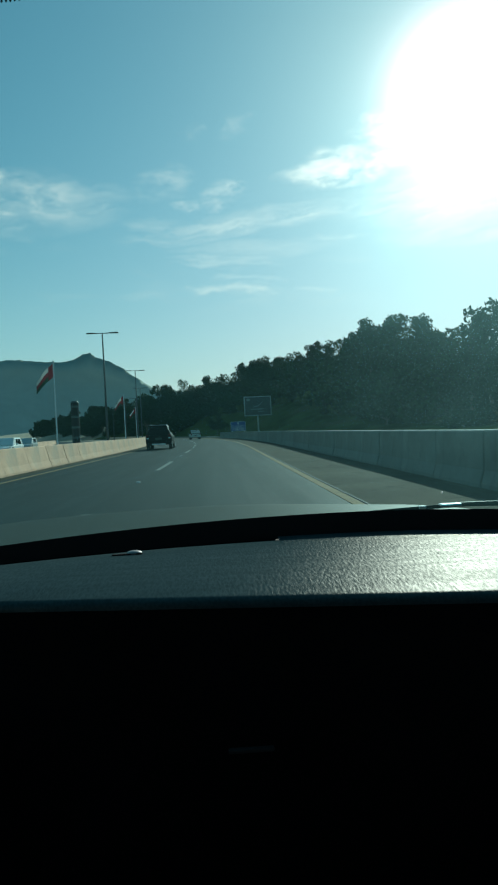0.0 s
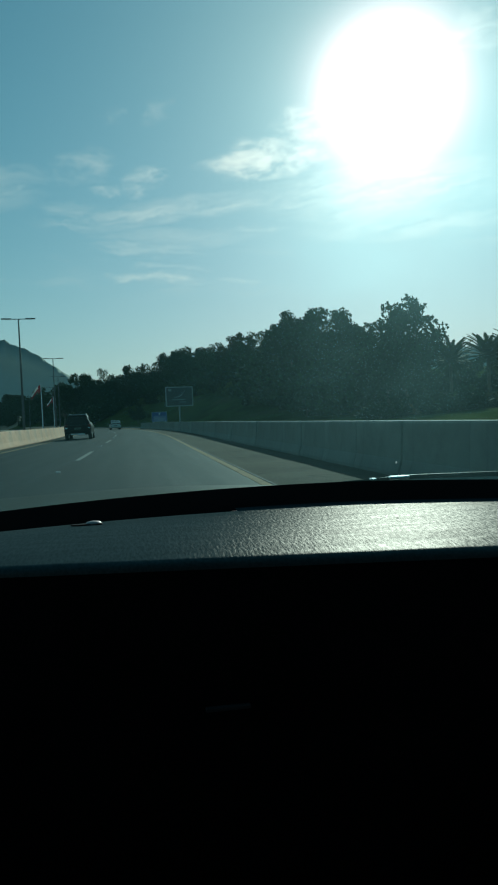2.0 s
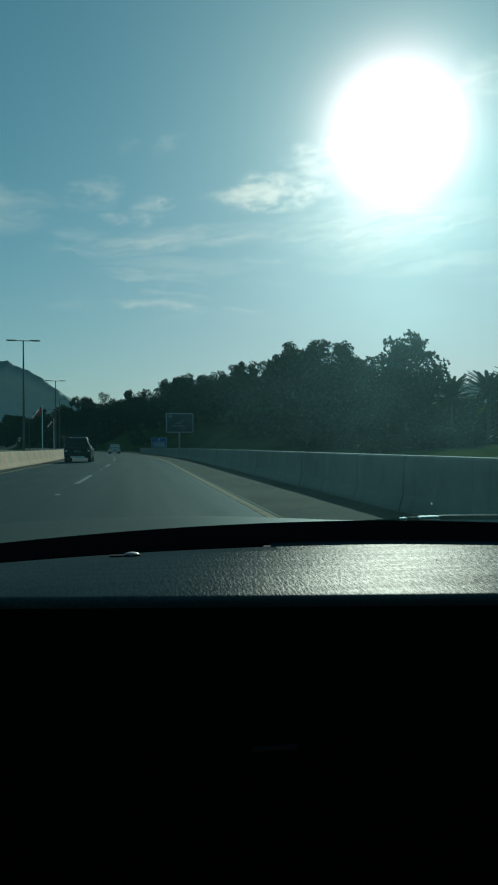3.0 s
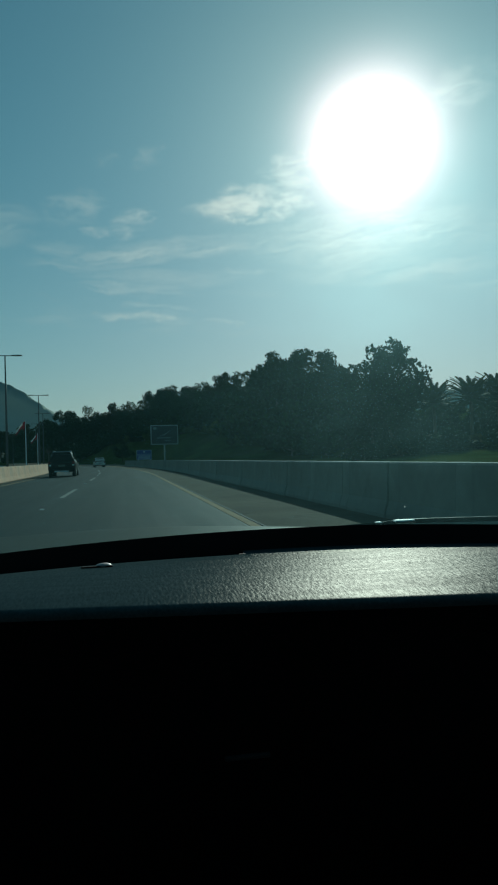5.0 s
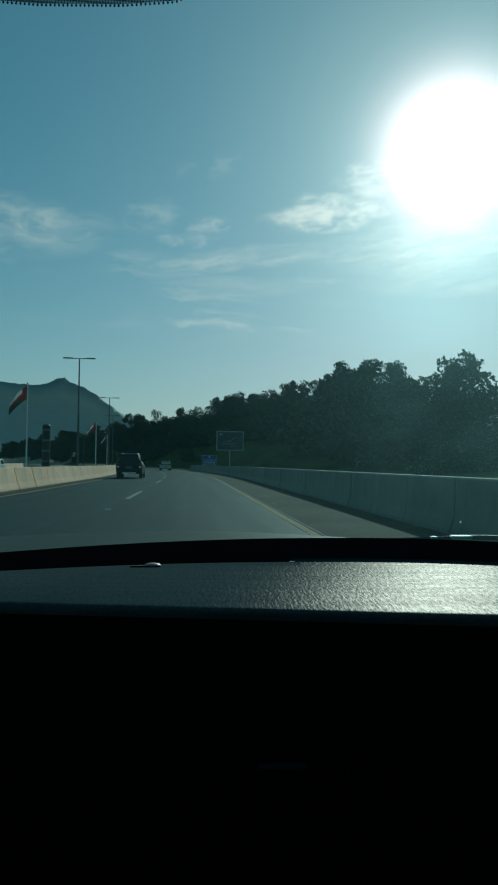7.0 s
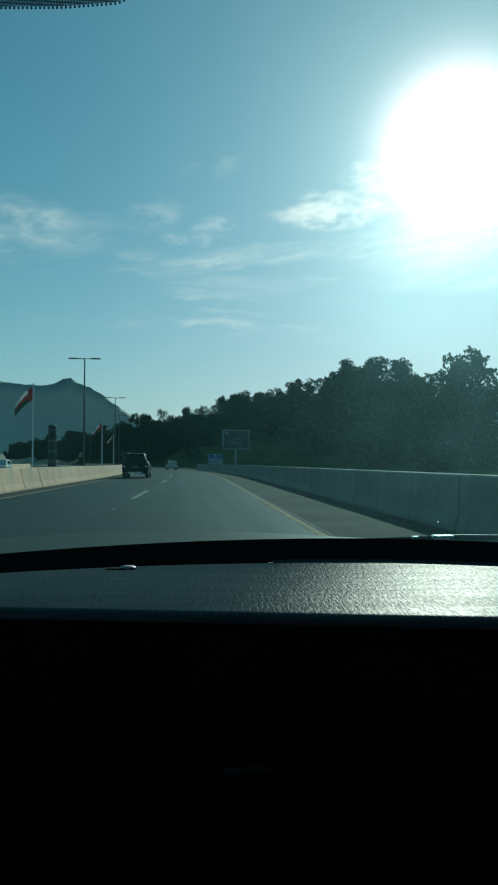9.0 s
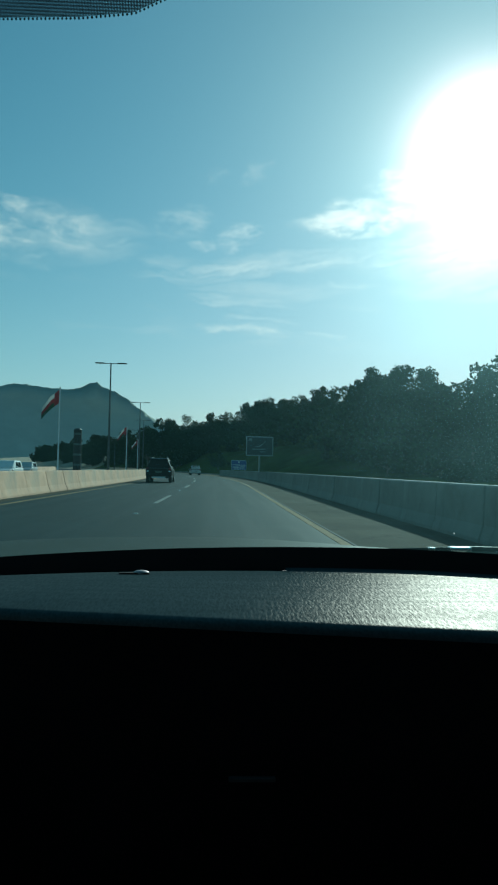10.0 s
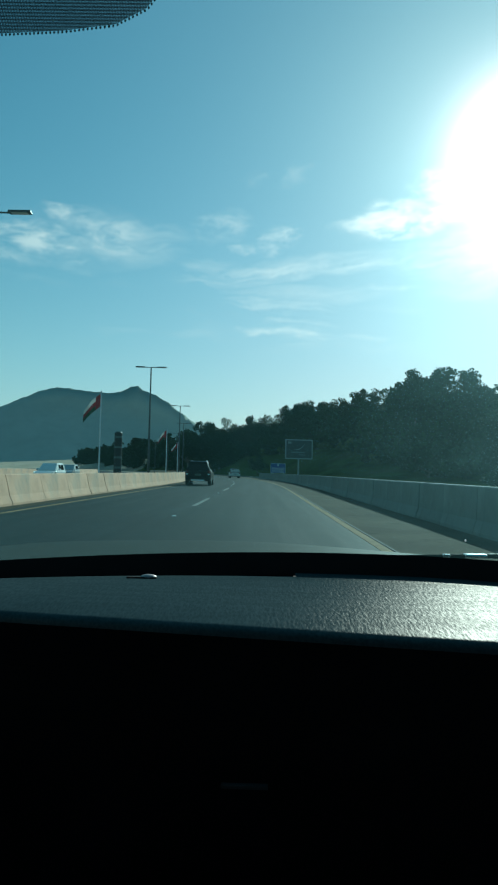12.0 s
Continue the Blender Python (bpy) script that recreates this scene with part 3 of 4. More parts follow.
ridge("mountain_left", -40, 6, 1500, crest_left, "bare rocky mountain with a knob on its crest")
ridge("mountain_right", 6, 60, 2400, crest_right, "distant bare rocky mountain ridge")


# ---- trees ----
def leaf_cloud(rng, blobs, count, size, mat, name):
    """Many small bent leaf sprays on the shells of tufts, which sit on larger clumps."""
    tufts = []
    for x, y, z, r in blobs:
        tufts += [(x, y, z, r * 0.92), (x, y, z, r * 0.6)]
        for _ in range(11):
            q = rng.normal(size=3)
            q /= np.linalg.norm(q)
            tufts.append((x + q[0] * r * 0.72, y + q[1] * r * 0.72, z + q[2] * r * 0.6 + r * 0.08, r * rng.uniform(0.26, 0.46)))
    blobs = tufts
    w = np.array([b[3] ** 2 for b in blobs])
    pick = rng.choice(len(blobs), count, p=w / w.sum())
    c = np.array(blobs)[pick]
    d = rng.normal(size=(count, 3))
    d /= np.linalg.norm(d, axis=1)[:, None]
    r = c[:, 3] * (0.62 + 0.42 * rng.random(count) ** 0.6)
    p = c[:, :3] + d * r[:, None] * np.array([1, 1, 0.8])
    a = rng.normal(size=(count, 3))
    a /= np.linalg.norm(a, axis=1)[:, None]
    b = np.cross(a, rng.normal(size=(count, 3)))
    b /= np.linalg.norm(b, axis=1)[:, None]
    s = size * (0.5 + rng.random(count))
    a, b = a * s[:, None], b * s[:, None] * 0.62
    up = np.cross(a, b) / s[:, None] * 0.5
    v = np.stack([p - a, p - b * 0.9 + up * 0.3, p + a, p + b + up * 0.3], 1).reshape(-1, 3)
    f = np.arange(count * 4).reshape(-1, 4)
    return mesh_of(name, v.tolist(), f.tolist(), mat)


def tree_kit(seed, height, spread, trunk_h, mat, leaves, leaf, tall=1.0, more=0):
    """The meshes of one broad-leaved tree: a forked, tapering trunk and a ragged crown."""
    rng = np.random.default_rng(seed)
    bm = bmesh.new()
    lean = rng.normal(0, 0.12, 2)
    fork = Vector((lean[0], lean[1], trunk_h))
    tube([(0, 0, -0.3), (lean[0] * 0.4, lean[1] * 0.4, trunk_h * 0.5), fork], [height * 0.026, height * 0.02, height * 0.017], 8, bm)
    blobs = []
    limbs = int(rng.integers(7, 10)) + more
    for i in range(limbs):
        a = i * math.tau / limbs + rng.uniform(-0.3, 0.3)
        rr = spread * rng.uniform(0.22, 0.82)
        z = trunk_h + (height - trunk_h) * (rng.uniform(0.3, 0.95) if rr < spread * 0.5 else rng.uniform(0.1, 0.62)) * tall
        tip = Vector((math.cos(a) * rr, math.sin(a) * rr, min(z, height * 0.93)))
        mid = fork.lerp(tip, 0.5) + Vector((0, 0, -0.05 * height))
        tube([fork, mid, tip], [height * 0.011, height * 0.007, height * 0.003], 5, bm)
        blobs.append((*tip, spread * rng.uniform(0.26, 0.42)))
        for _ in range(3):
            off = Vector(rng.normal(0, 1, 3)) * spread * 0.24
            q = tip + off * min(1.0, spread * 0.34 / off.length)
            q.z = min(max(q.z, trunk_h * 0.8), height * 0.97)
            blobs.append((*q, spread * rng.uniform(0.12, 0.26)))
        for f in (0.1, 0.45, 0.78):
            q = mid.lerp(tip, f)
            blobs.append((q.x, q.y, q.z, spread * rng.uniform(0.2, 0.3)))
    blobs.append((0, 0, height - spread * 0.3, spread * 0.32))
    trunk = bpy.data.meshes.new("trunk")
    bm.to_mesh(trunk)
    bm.free()
    trunk.materials.append(M_BARK)
    return trunk, leaf_cloud(rng, blobs, leaves, leaf, mat, "crown")


def plant(name, kit, m, label, category, group=""):
    base = empty(name, m, label, category, group)
    for n, me in zip(("trunk", "crown"), kit):
        ob = new(n, me)
        ob.parent = base
    return base


KITS = [tree_kit(11 + i, 10.0, sp, th, mt, 7000, 0.24, tl, 3) for i, (sp, th, mt, tl) in enumerate(
    [(4.2, 2.6, M_LEAF, 1.0), (3.6, 3.0, M_LEAF, 1.0), (4.8, 2.2, M_LEAF, 0.9), (3.2, 3.2, M_LEAF2, 1.05), (5.0, 2.4, M_LEAF, 0.85)])]
FINE_KITS = [tree_kit(21 + i, 10.0, sp, th, mt, 17000, 0.17, tl, 7) for i, (sp, th, mt, tl) in enumerate(
    [(4.2, 2.4, M_LEAF, 1.0), (3.6, 2.6, M_LEAF, 1.05), (4.8, 2.2, M_LEAF, 0.92), (3.4, 2.8, M_LEAF2, 1.05), (4.4, 2.4, M_LEAF, 0.95), (3.9, 2.2, M_LEAF, 1.0)])]
LAWN_KITS = [tree_kit(41 + i, 4.5, 2.4, 1.3, M_LEAF2, 2200, 0.16, 0.8) for i in range(2)]


def put_tree(x, y, top, k, label="dark green broad-leaved tree on the bank", group="trees on the bank", wide=1.0, kits=KITS):
    g = ground_z(x, y) - 0.1
    sc = (top - g) / 10.0
    t = plant("tree", kits[k % len(kits)], pose(x, y, g, 0, 0, (k * 77 + x * 13) % 360), label, "tree", group)
    t.scale = (sc * wide, sc * wide, sc)
    return t


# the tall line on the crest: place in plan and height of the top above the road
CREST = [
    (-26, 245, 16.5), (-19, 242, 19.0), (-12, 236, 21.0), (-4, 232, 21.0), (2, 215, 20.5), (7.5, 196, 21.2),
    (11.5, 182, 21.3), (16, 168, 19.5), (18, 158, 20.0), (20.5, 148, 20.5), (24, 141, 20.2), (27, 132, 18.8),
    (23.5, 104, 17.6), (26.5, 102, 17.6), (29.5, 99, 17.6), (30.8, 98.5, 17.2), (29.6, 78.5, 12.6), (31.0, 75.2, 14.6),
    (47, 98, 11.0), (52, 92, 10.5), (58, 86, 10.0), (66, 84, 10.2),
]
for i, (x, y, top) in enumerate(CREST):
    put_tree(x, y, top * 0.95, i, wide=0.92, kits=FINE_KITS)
rng = random.Random(5)
# the trees that fill the slope below and behind the line
for i in range(80):
    y = 88 + 150 * (i / 80) + rng.uniform(-3, 3)
    s = rng.uniform(23, 46)
    x = bend_x(y) + s
    d = math.hypot(x, y)
    put_tree(x, y, 1.0 + min(d * 0.085, 15) * rng.uniform(0.55, 0.8) + ground_z(x, y) * 0.25, i, "dark green tree in dense growth on the slope", "trees on the slope", 1.0)
for i in range(26):
    x, y = 36 + i * 2.4 + rng.uniform(-2, 2), 84 - i * 1.3 + rng.uniform(-5, 8)
    put_tree(x, y, rng.uniform(4.5, 7.5), i, "dark green tree beyond the lawn", "trees beyond the lawn", 1.15)


for i in range(16):
    y = 290 + i * 9 + rng.uniform(-3, 3)
    s = 13 + rng.uniform(0, 9)
    a = radians(bend_dir(y))
    x, yy = bend_x(y) + s * math.cos(a), y + s * math.sin(a)
    put_tree(x, yy, 15.5 + rng.uniform(-2, 2.5), i, "dark green tree beyond the bend of the road", "trees beyond the bend", 1.25)


BUSH_KITS = [tree_kit(61 + i, 5.0, 3.0, 0.5, M_LEAF, 1700, 0.30, 0.9) for i in range(3)]
for i in range(170):
    y = 80 + 195 * (i / 170) + rng.uniform(-3, 3)
    s = rng.uniform(23, 44) if i % 3 else rng.uniform(21.5, 27)
    if y > 200:
        s = rng.uniform(11, 34)
    x = bend_x(y) + s
    t = plant("thicket_tree", BUSH_KITS[i % 3], pose(x, y, ground_z(x, y), 0, 0, i * 47), "low dense dark green tree in the thicket", "tree", "thicket on the slope")
    k = rng.uniform(0.8, 1.5)
    t.scale = (k, k, k)
for i in range(45):
    y = 270 + i * 4 + rng.uniform(-3, 3)
    s = 10 + rng.uniform(0, 12)
    a = radians(bend_dir(y))
    x, yy = bend_x(y) + s * math.cos(a), y + s * math.sin(a)
    t = plant("thicket_tree", BUSH_KITS[i % 3], pose(x, yy, ground_z(x, yy), 0, 0, i * 47), "low dense dark green tree beyond the bend", "tree", "thicket beyond the bend")
    k = rng.uniform(1.2, 2.0)
    t.scale = (k, k, k)
for i in range(50):
    x, y = 28 + i * 1.3 + rng.uniform(-3, 3), 82 - i * 0.5 + rng.uniform(-3, 12)
    t = plant("thicket_tree", BUSH_KITS[i % 3], pose(x, y, ground_z(x, y), 0, 0, i * 47), "low dense dark green tree beyond the lawn", "tree", "thicket beyond the lawn")
    k = rng.uniform(0.7, 1.1)
    t.scale = (k, k, k)


def palm_kit(seed, height):
    rng = np.random.default_rng(seed)
    bm = tube([(0, 0, -0.3), (0.08, 0.05, height * 0.5), (0.0, 0.1, height)], [0.26, 0.2, 0.22], 9)
    me = bpy.data.meshes.new("trunk")
    bm.to_mesh(me)
    bm.free()
    me.materials.append(M_BARK)
    verts, faces = [], []
    for i in range(54):
        a = i * 2.39996
        up = 1.45 - 1.75 * (i / 54)
        L = rng.uniform(3.2, 4.2)
        d = Vector((math.cos(a), math.sin(a), 0))
        side = Vector((-d.y, d.x, 0))
        pts = []
        for k in range(9):
            t = k / 8
            pts.append(Vector((0, 0.1, height)) + d * L * t * math.cos(up * (1 - 0.3 * t)) + Vector((0, 0, L * (math.sin(up) * t - 0.26 * t * t))))
        for k in range(1, 9):
            for sgn in (-1, 1):
                for h in (0.0, 0.33, 0.67):
                    p = pts[k - 1].lerp(pts[k], h)
                    ll = 0.62 * (1 - 0.6 * k / 8)
                    tip = p + side * sgn * ll + (pts[k] - pts[k - 1]).normalized() * ll * 0.7 + Vector((0, 0, -0.10))
                    n0 = len(verts)
                    verts += [p, p + (pts[k] - pts[k - 1]) * 0.7, tip]
                    faces.append((n0, n0 + 1, n0 + 2))
            n0 = len(verts)
            w = side * 0.03
            verts += [pts[k - 1] - w, pts[k - 1] + w, pts[k] + w, pts[k] - w]
            faces.append((n0, n0 + 1, n0 + 2, n0 + 3))
    return me, mesh_of("fronds", verts, faces, M_PALM)


PALM = palm_kit(3, 5.6)
for x, y, sc in ((35.0, 73, 0.94), (38.4, 70.5, 0.96), (41.9, 71, 1.0), (45.2, 71, 0.88), (48.6, 73, 0.92), (51.8, 70, 0.86), (55, 70, 0.9)):
    base = empty("palm_tree", pose(x, y, ground_z(x, y), 0, 0, x * 40), "date palm with a bare trunk and arching fronds", "palm", "palms beyond the lawn")
    base.scale = (sc, sc, sc)
    for n, me in zip(("trunk", "fronds"), PALM):
        ob = new(n, me)
        ob.parent = base


def shrub_kit(seed, mat, leaves=1500):
    rng = np.random.default_rng(seed)
    blobs = [(rng.normal(0, 0.6), rng.normal(0, 0.6), rng.uniform(0.3, 0.9), rng.uniform(0.4, 0.7)) for _ in range(9)]
    return leaf_cloud(rng, blobs, leaves, 0.12, mat, "shrub")


SHRUBS = [shrub_kit(71, M_SHRUB), shrub_kit(72, M_RUST), shrub_kit(73, M_LEAF2)]


def put_shrub(x, y, sx, sz, k, label):
    ob = new("shrub", SHRUBS[k])
    ob.matrix_world = Matrix.LocRotScale((x, y, ground_z(x, y) - 0.1), Euler((0, 0, x * 7)), (sx, sx, sz))
    tagged(ob, label, "shrub", "shrubs")


for i in range(60):
    y = 92 + i * 2.3 + rng.uniform(-2, 2)
    x = bend_x(y) + rng.uniform(21, 28)
    put_shrub(x, y, rng.uniform(1.2, 2.4), rng.uniform(1.2, 2.2), rng.choice((0, 2)), "dark green shrub at the foot of the trees")
for i in range(22):
    x, y = 26 + i * 2.6 + rng.uniform(-1, 1), 66 - i * 0.8 + rng.uniform(-4, 6)
    put_shrub(x, y, rng.uniform(1.0, 1.9), rng.uniform(0.9, 1.5), (0, 2, 0, 1)[i % 4], "low shrub at the edge of the lawn")
for i in range(16):
    put_shrub(22 + i * 1.3 + rng.uniform(-1, 1), 55 - i * 0.6 + rng.uniform(-3, 4), rng.uniform(0.8, 1.5), rng.uniform(0.6, 1.1), (2, 1, 0)[i % 3], "olive shrub on the lawn behind the barrier")
for i in range(15):
    x, y = 19.5 + i * 1.1 + rng.uniform(-0.6, 0.6), 57 - i * 0.55 + rng.uniform(-2, 2)
    t = plant("thicket_tree", BUSH_KITS[i % 3], pose(x, y, ground_z(x, y), 0, 0, i * 47), "low dark bushy tree behind the barrier", "tree", "bushes behind the barrier")
    k = rng.uniform(0.3, 0.42)
    t.scale = (k * 1.3, k * 1.3, k)
# the lawn that lies behind the car
for x, y, k in ((20, -62, 0), (24, -60, 1), (33, -50, 0), (15, -30, 1), (-0.5, 158, 0)):
    t = plant("lawn_tree", LAWN_KITS[k], pose(x, y, ground_z(x, y), 0, 0, x * 31), "small slender tree on the lawn", "tree", "lawn trees")
for x, y, sx, k in ((30, -78, 1.8, 0), (38, -74, 2.2, 0), (27, -40, 2.6, 1), (31, -38, 2.4, 1), (35, -36, 2.6, 1)):
    put_shrub(x, y, sx, sx * 0.75, k, "rounded shrub on the lawn")
for i in range(9):
    put_tree(-20 - rng.uniform(0, 8), -95 + i * 8.0, 7.5 + rng.uniform(-1, 1), i, "green broad-leaved tree on the earth bank", "trees beside the other carriageway", 1.1)


# ---- lamps, flags, signs ----
def street_lamp():
    base = empty("street_lamp", pose(0, 0, 0), "tall grey steel street lamp with two flat arms", "street lamp", "street lamps")
    part("base_plate", box(0.4, 0.4, 0.04, (0, 0, 0.02), 0.005), M_POLE, base)
    part("pole", tube([(0, 0, 0), (0, 0, 4.5), (0, 0, 9.1)], [0.10, 0.075, 0.05], 12), M_POLE, base, smooth=True)
    part("bracket", tube([(-0.9, 0, 9.08), (0.9, 0, 9.08)], [0.03, 0.03], 8), M_POLE, base)
    for sgn in (-1, 1):
        lum = part("luminaire", box(0.72, 0.24, 0.08, (sgn * 0.85, 0, 9.10), 0.02), M_DARKMETAL, base)
        part("lamp_glass", box(0.5, 0.18, 0.012, (sgn * 0.85, 0, 9.058)), M_SIGNWHITE, lum)
    return base


lamp = street_lamp()
lamp.matrix_world = along(-8.5, 53.0)
for y in (-107, -75, -43, -11, 21, 85, 117, 149, 181, 213):
    copy_thing(lamp, along(-8.5, y))


def flag(seed, y, s, h=5.6):
    base = empty("flagpole", along(s, y), "white flagpole with a wind-blown red, white and dark green flag", "flagpole", "flagpoles")
    part("pole", tube([(0, 0, 0), (0, 0, h)], [0.05, 0.035], 8), M_SIGNWHITE, base)
    part("finial", tube([(0, 0, h), (0, 0, h + 0.1)], [0.06, 0.02], 8), M_STEEL, base)
    # cloth flown aside by a light wind: a red band along the pole, then white, red and dark green
    long, tall = 1.35, 0.8
    def sheet(u, v):
        sag = 1.0 * u + 0.16 * math.sin(u * 5 + seed) * u
        return (-0.05 - long * u * 0.7, 0.14 * math.sin(u * 8 + seed + v) * (0.3 + u), h - 0.06 - tall * v * (1 - 0.12 * u) - sag)
    cl = None
    for mat, u0, u1, v0, v1 in ((M_RED, 0, 0.26, 0, 1), (M_CLOTHWHITE, 0.26, 1, 0, 0.333), (M_RED, 0.26, 1, 0.333, 0.667), (M_GREENCLOTH, 0.26, 1, 0.667, 1)):
        verts = [sheet(u0 + (u1 - u0) * i / 8, v0 + (v1 - v0) * j / 3) for i in range(9) for j in range(4)]
        faces = [(i * 4 + j, i * 4 + j + 1, i * 4 + j + 5, i * 4 + j + 4) for i in range(8) for j in range(3)]
        band = part("flag_cloth" if cl is None else "flag_band", mesh_of("flag_band", verts, faces, mat, True), None, cl or base)
        cl = cl or band


for i, y in enumerate((-74, -44, 40, 76, 112)):
    flag(i, y, -9.4)


def bars(parent, rows, mat, front):
    """Unreadable print as plain bars: centre x, z, width, height, on a sheet that faces -y."""
    for x, z, w, h in rows:
        part("print_bar", box(w, 0.006, h, (x, front, z)), mat, parent)


def billboard():
    b = empty("billboard", along(10.3, 110, ground_z(6.6, 110)), "dark framed advertising board with faint print on one steel post", "billboard")
    part("post", tube([(0, 0.12, -0.4), (0, 0.12, 3.4)], [0.14, 0.14], 12), M_STEEL, b)
    part("panel", box(4.2, 0.18, 2.9, (0, 0, 4.7), 0.01), M_POSTER, b)
    for x in (-2.17, 2.17):
        part("frame_side", box(0.14, 0.26, 3.18, (x, 0, 4.7), 0.01), M_STEEL, b)
    for z in (3.18, 6.22):
        part("frame_rail", box(4.2, 0.26, 0.14, (0, 0, z), 0.01), M_STEEL, b)
    bars(b, [(-1.55, 5.75, 0.55, 0.36), (-0.1, 4.2, 2.2, 0.16), (0.5, 3.8, 1.0, 0.13)], material("faded_print", (0.16, 0.18, 0.18), 0.6, var=0.2, bump=0.0), -0.094)
    # the drawn sweep of the poster
    bm = tube([(-0.9, -0.1, 4.55), (0.0, -0.1, 4.7), (0.5, -0.1, 5.05), (0.95, -0.1, 5.6)], [0.01, 0.07, 0.05, 0.01], 6)
    part("print_sweep", bm, M_STEEL, b)


def blue_sign():
    b = empty("road_sign", along(6.1, 104, -0.25), "blue information board with white border on two posts", "sign")
    for x in (-0.9, 0.9):
        part("post", tube([(x, 0.05, -0.3), (x, 0.05, 1.6)], [0.045, 0.045], 8), M_SIGNWHITE, b)
    part("panel", box(2.3, 0.05, 1.46, (0, 0, 2.0), 0.01), M_BLUE, b)
    for z in (1.285, 2.715):
        part("border", box(2.3, 0.008, 0.03, (0, -0.029, z)), M_SIGNWHITE, b)
    for x in (-1.135, 1.135):
        part("border", box(0.03, 0.008, 1.4, (x, -0.029, 2.0)), M_SIGNWHITE, b)
    bars(b, [(0, 2.08, 2.0, 0.025), (0, 1.95, 2.0, 0.025), (0, 2.45, 0.16, 0.28)] + [(0, 1.82 - 0.1 * i, 1.9 - 0.14 * (i % 2), 0.03) for i in range(5)], M_SIGNWHITE, -0.03)


billboard()
blue_sign()


def camera_column():
    b = empty("traffic_column", along(-8.3, 40.0), "dark banded roadside speed control column", "column")
    part("shaft", tube([(0, 0, 0), (0, 0, 3.2)], [0.23, 0.23], 14), M_TYRE, b)
    for z in (1.1, 1.7, 2.3, 2.9):
        part("band", tube([(0, 0, z), (0, 0, z + 0.12)], [0.236, 0.236], 14), M_POLE, b)
    part("cap", tube([(0, 0, 3.2), (0, 0, 3.28)], [0.25, 0.16], 14), M_DARKMETAL, b)


camera_column()
for k in range(7):
    b = empty("bollard", along(-7.1, -112 - k * 1.6), "black flexible road bollard with a pale band", "bollard", "bollards")
    part("post", tube([(0, 0, 0), (0, 0, 0.8)], [0.06, 0.05], 10), M_TYRE, b)
    part("band", tube([(0, 0, 0.55), (0, 0, 0.68)], [0.058, 0.056], 10), M_SIGNWHITE, b)
for k in range(12):
    st = part("road_stud", box(0.1, 0.1, 0.02, (0, 0, 0.006), 0.006), M_SIGNWHITE)
    st.matrix_world = along(-1.92, 16.2 + 17.3 * (k - 3))
    tagged(st, "small pale reflective stud on the lane line", "road stud", "road studs")


# ---- vehicles ----
def loft(sections, mat_index=None):
    """A closed skin through cross-sections: rows of (y, [(x, z), ...]) for the right half."""
    bm = bmesh.new()
    rings = []
    for y, half in sections:
        pts = [(x, z) for x, z in half] + [(-x, z) for x, z in half[::-1]]
        rings.append([bm.verts.new((x, y, z)) for x, z in pts])
    k = len(rings[0])
    for r, s in zip(rings, rings[1:]):
        for i in range(k):
            bm.faces.new((r[i], r[(i + 1) % k], s[(i + 1) % k], s[i]))
    bm.faces.new(rings[0][::-1])
    bm.faces.new(rings[-1])
    bmesh.ops.recalc_face_normals(bm, faces=bm.faces[:])
    return bm


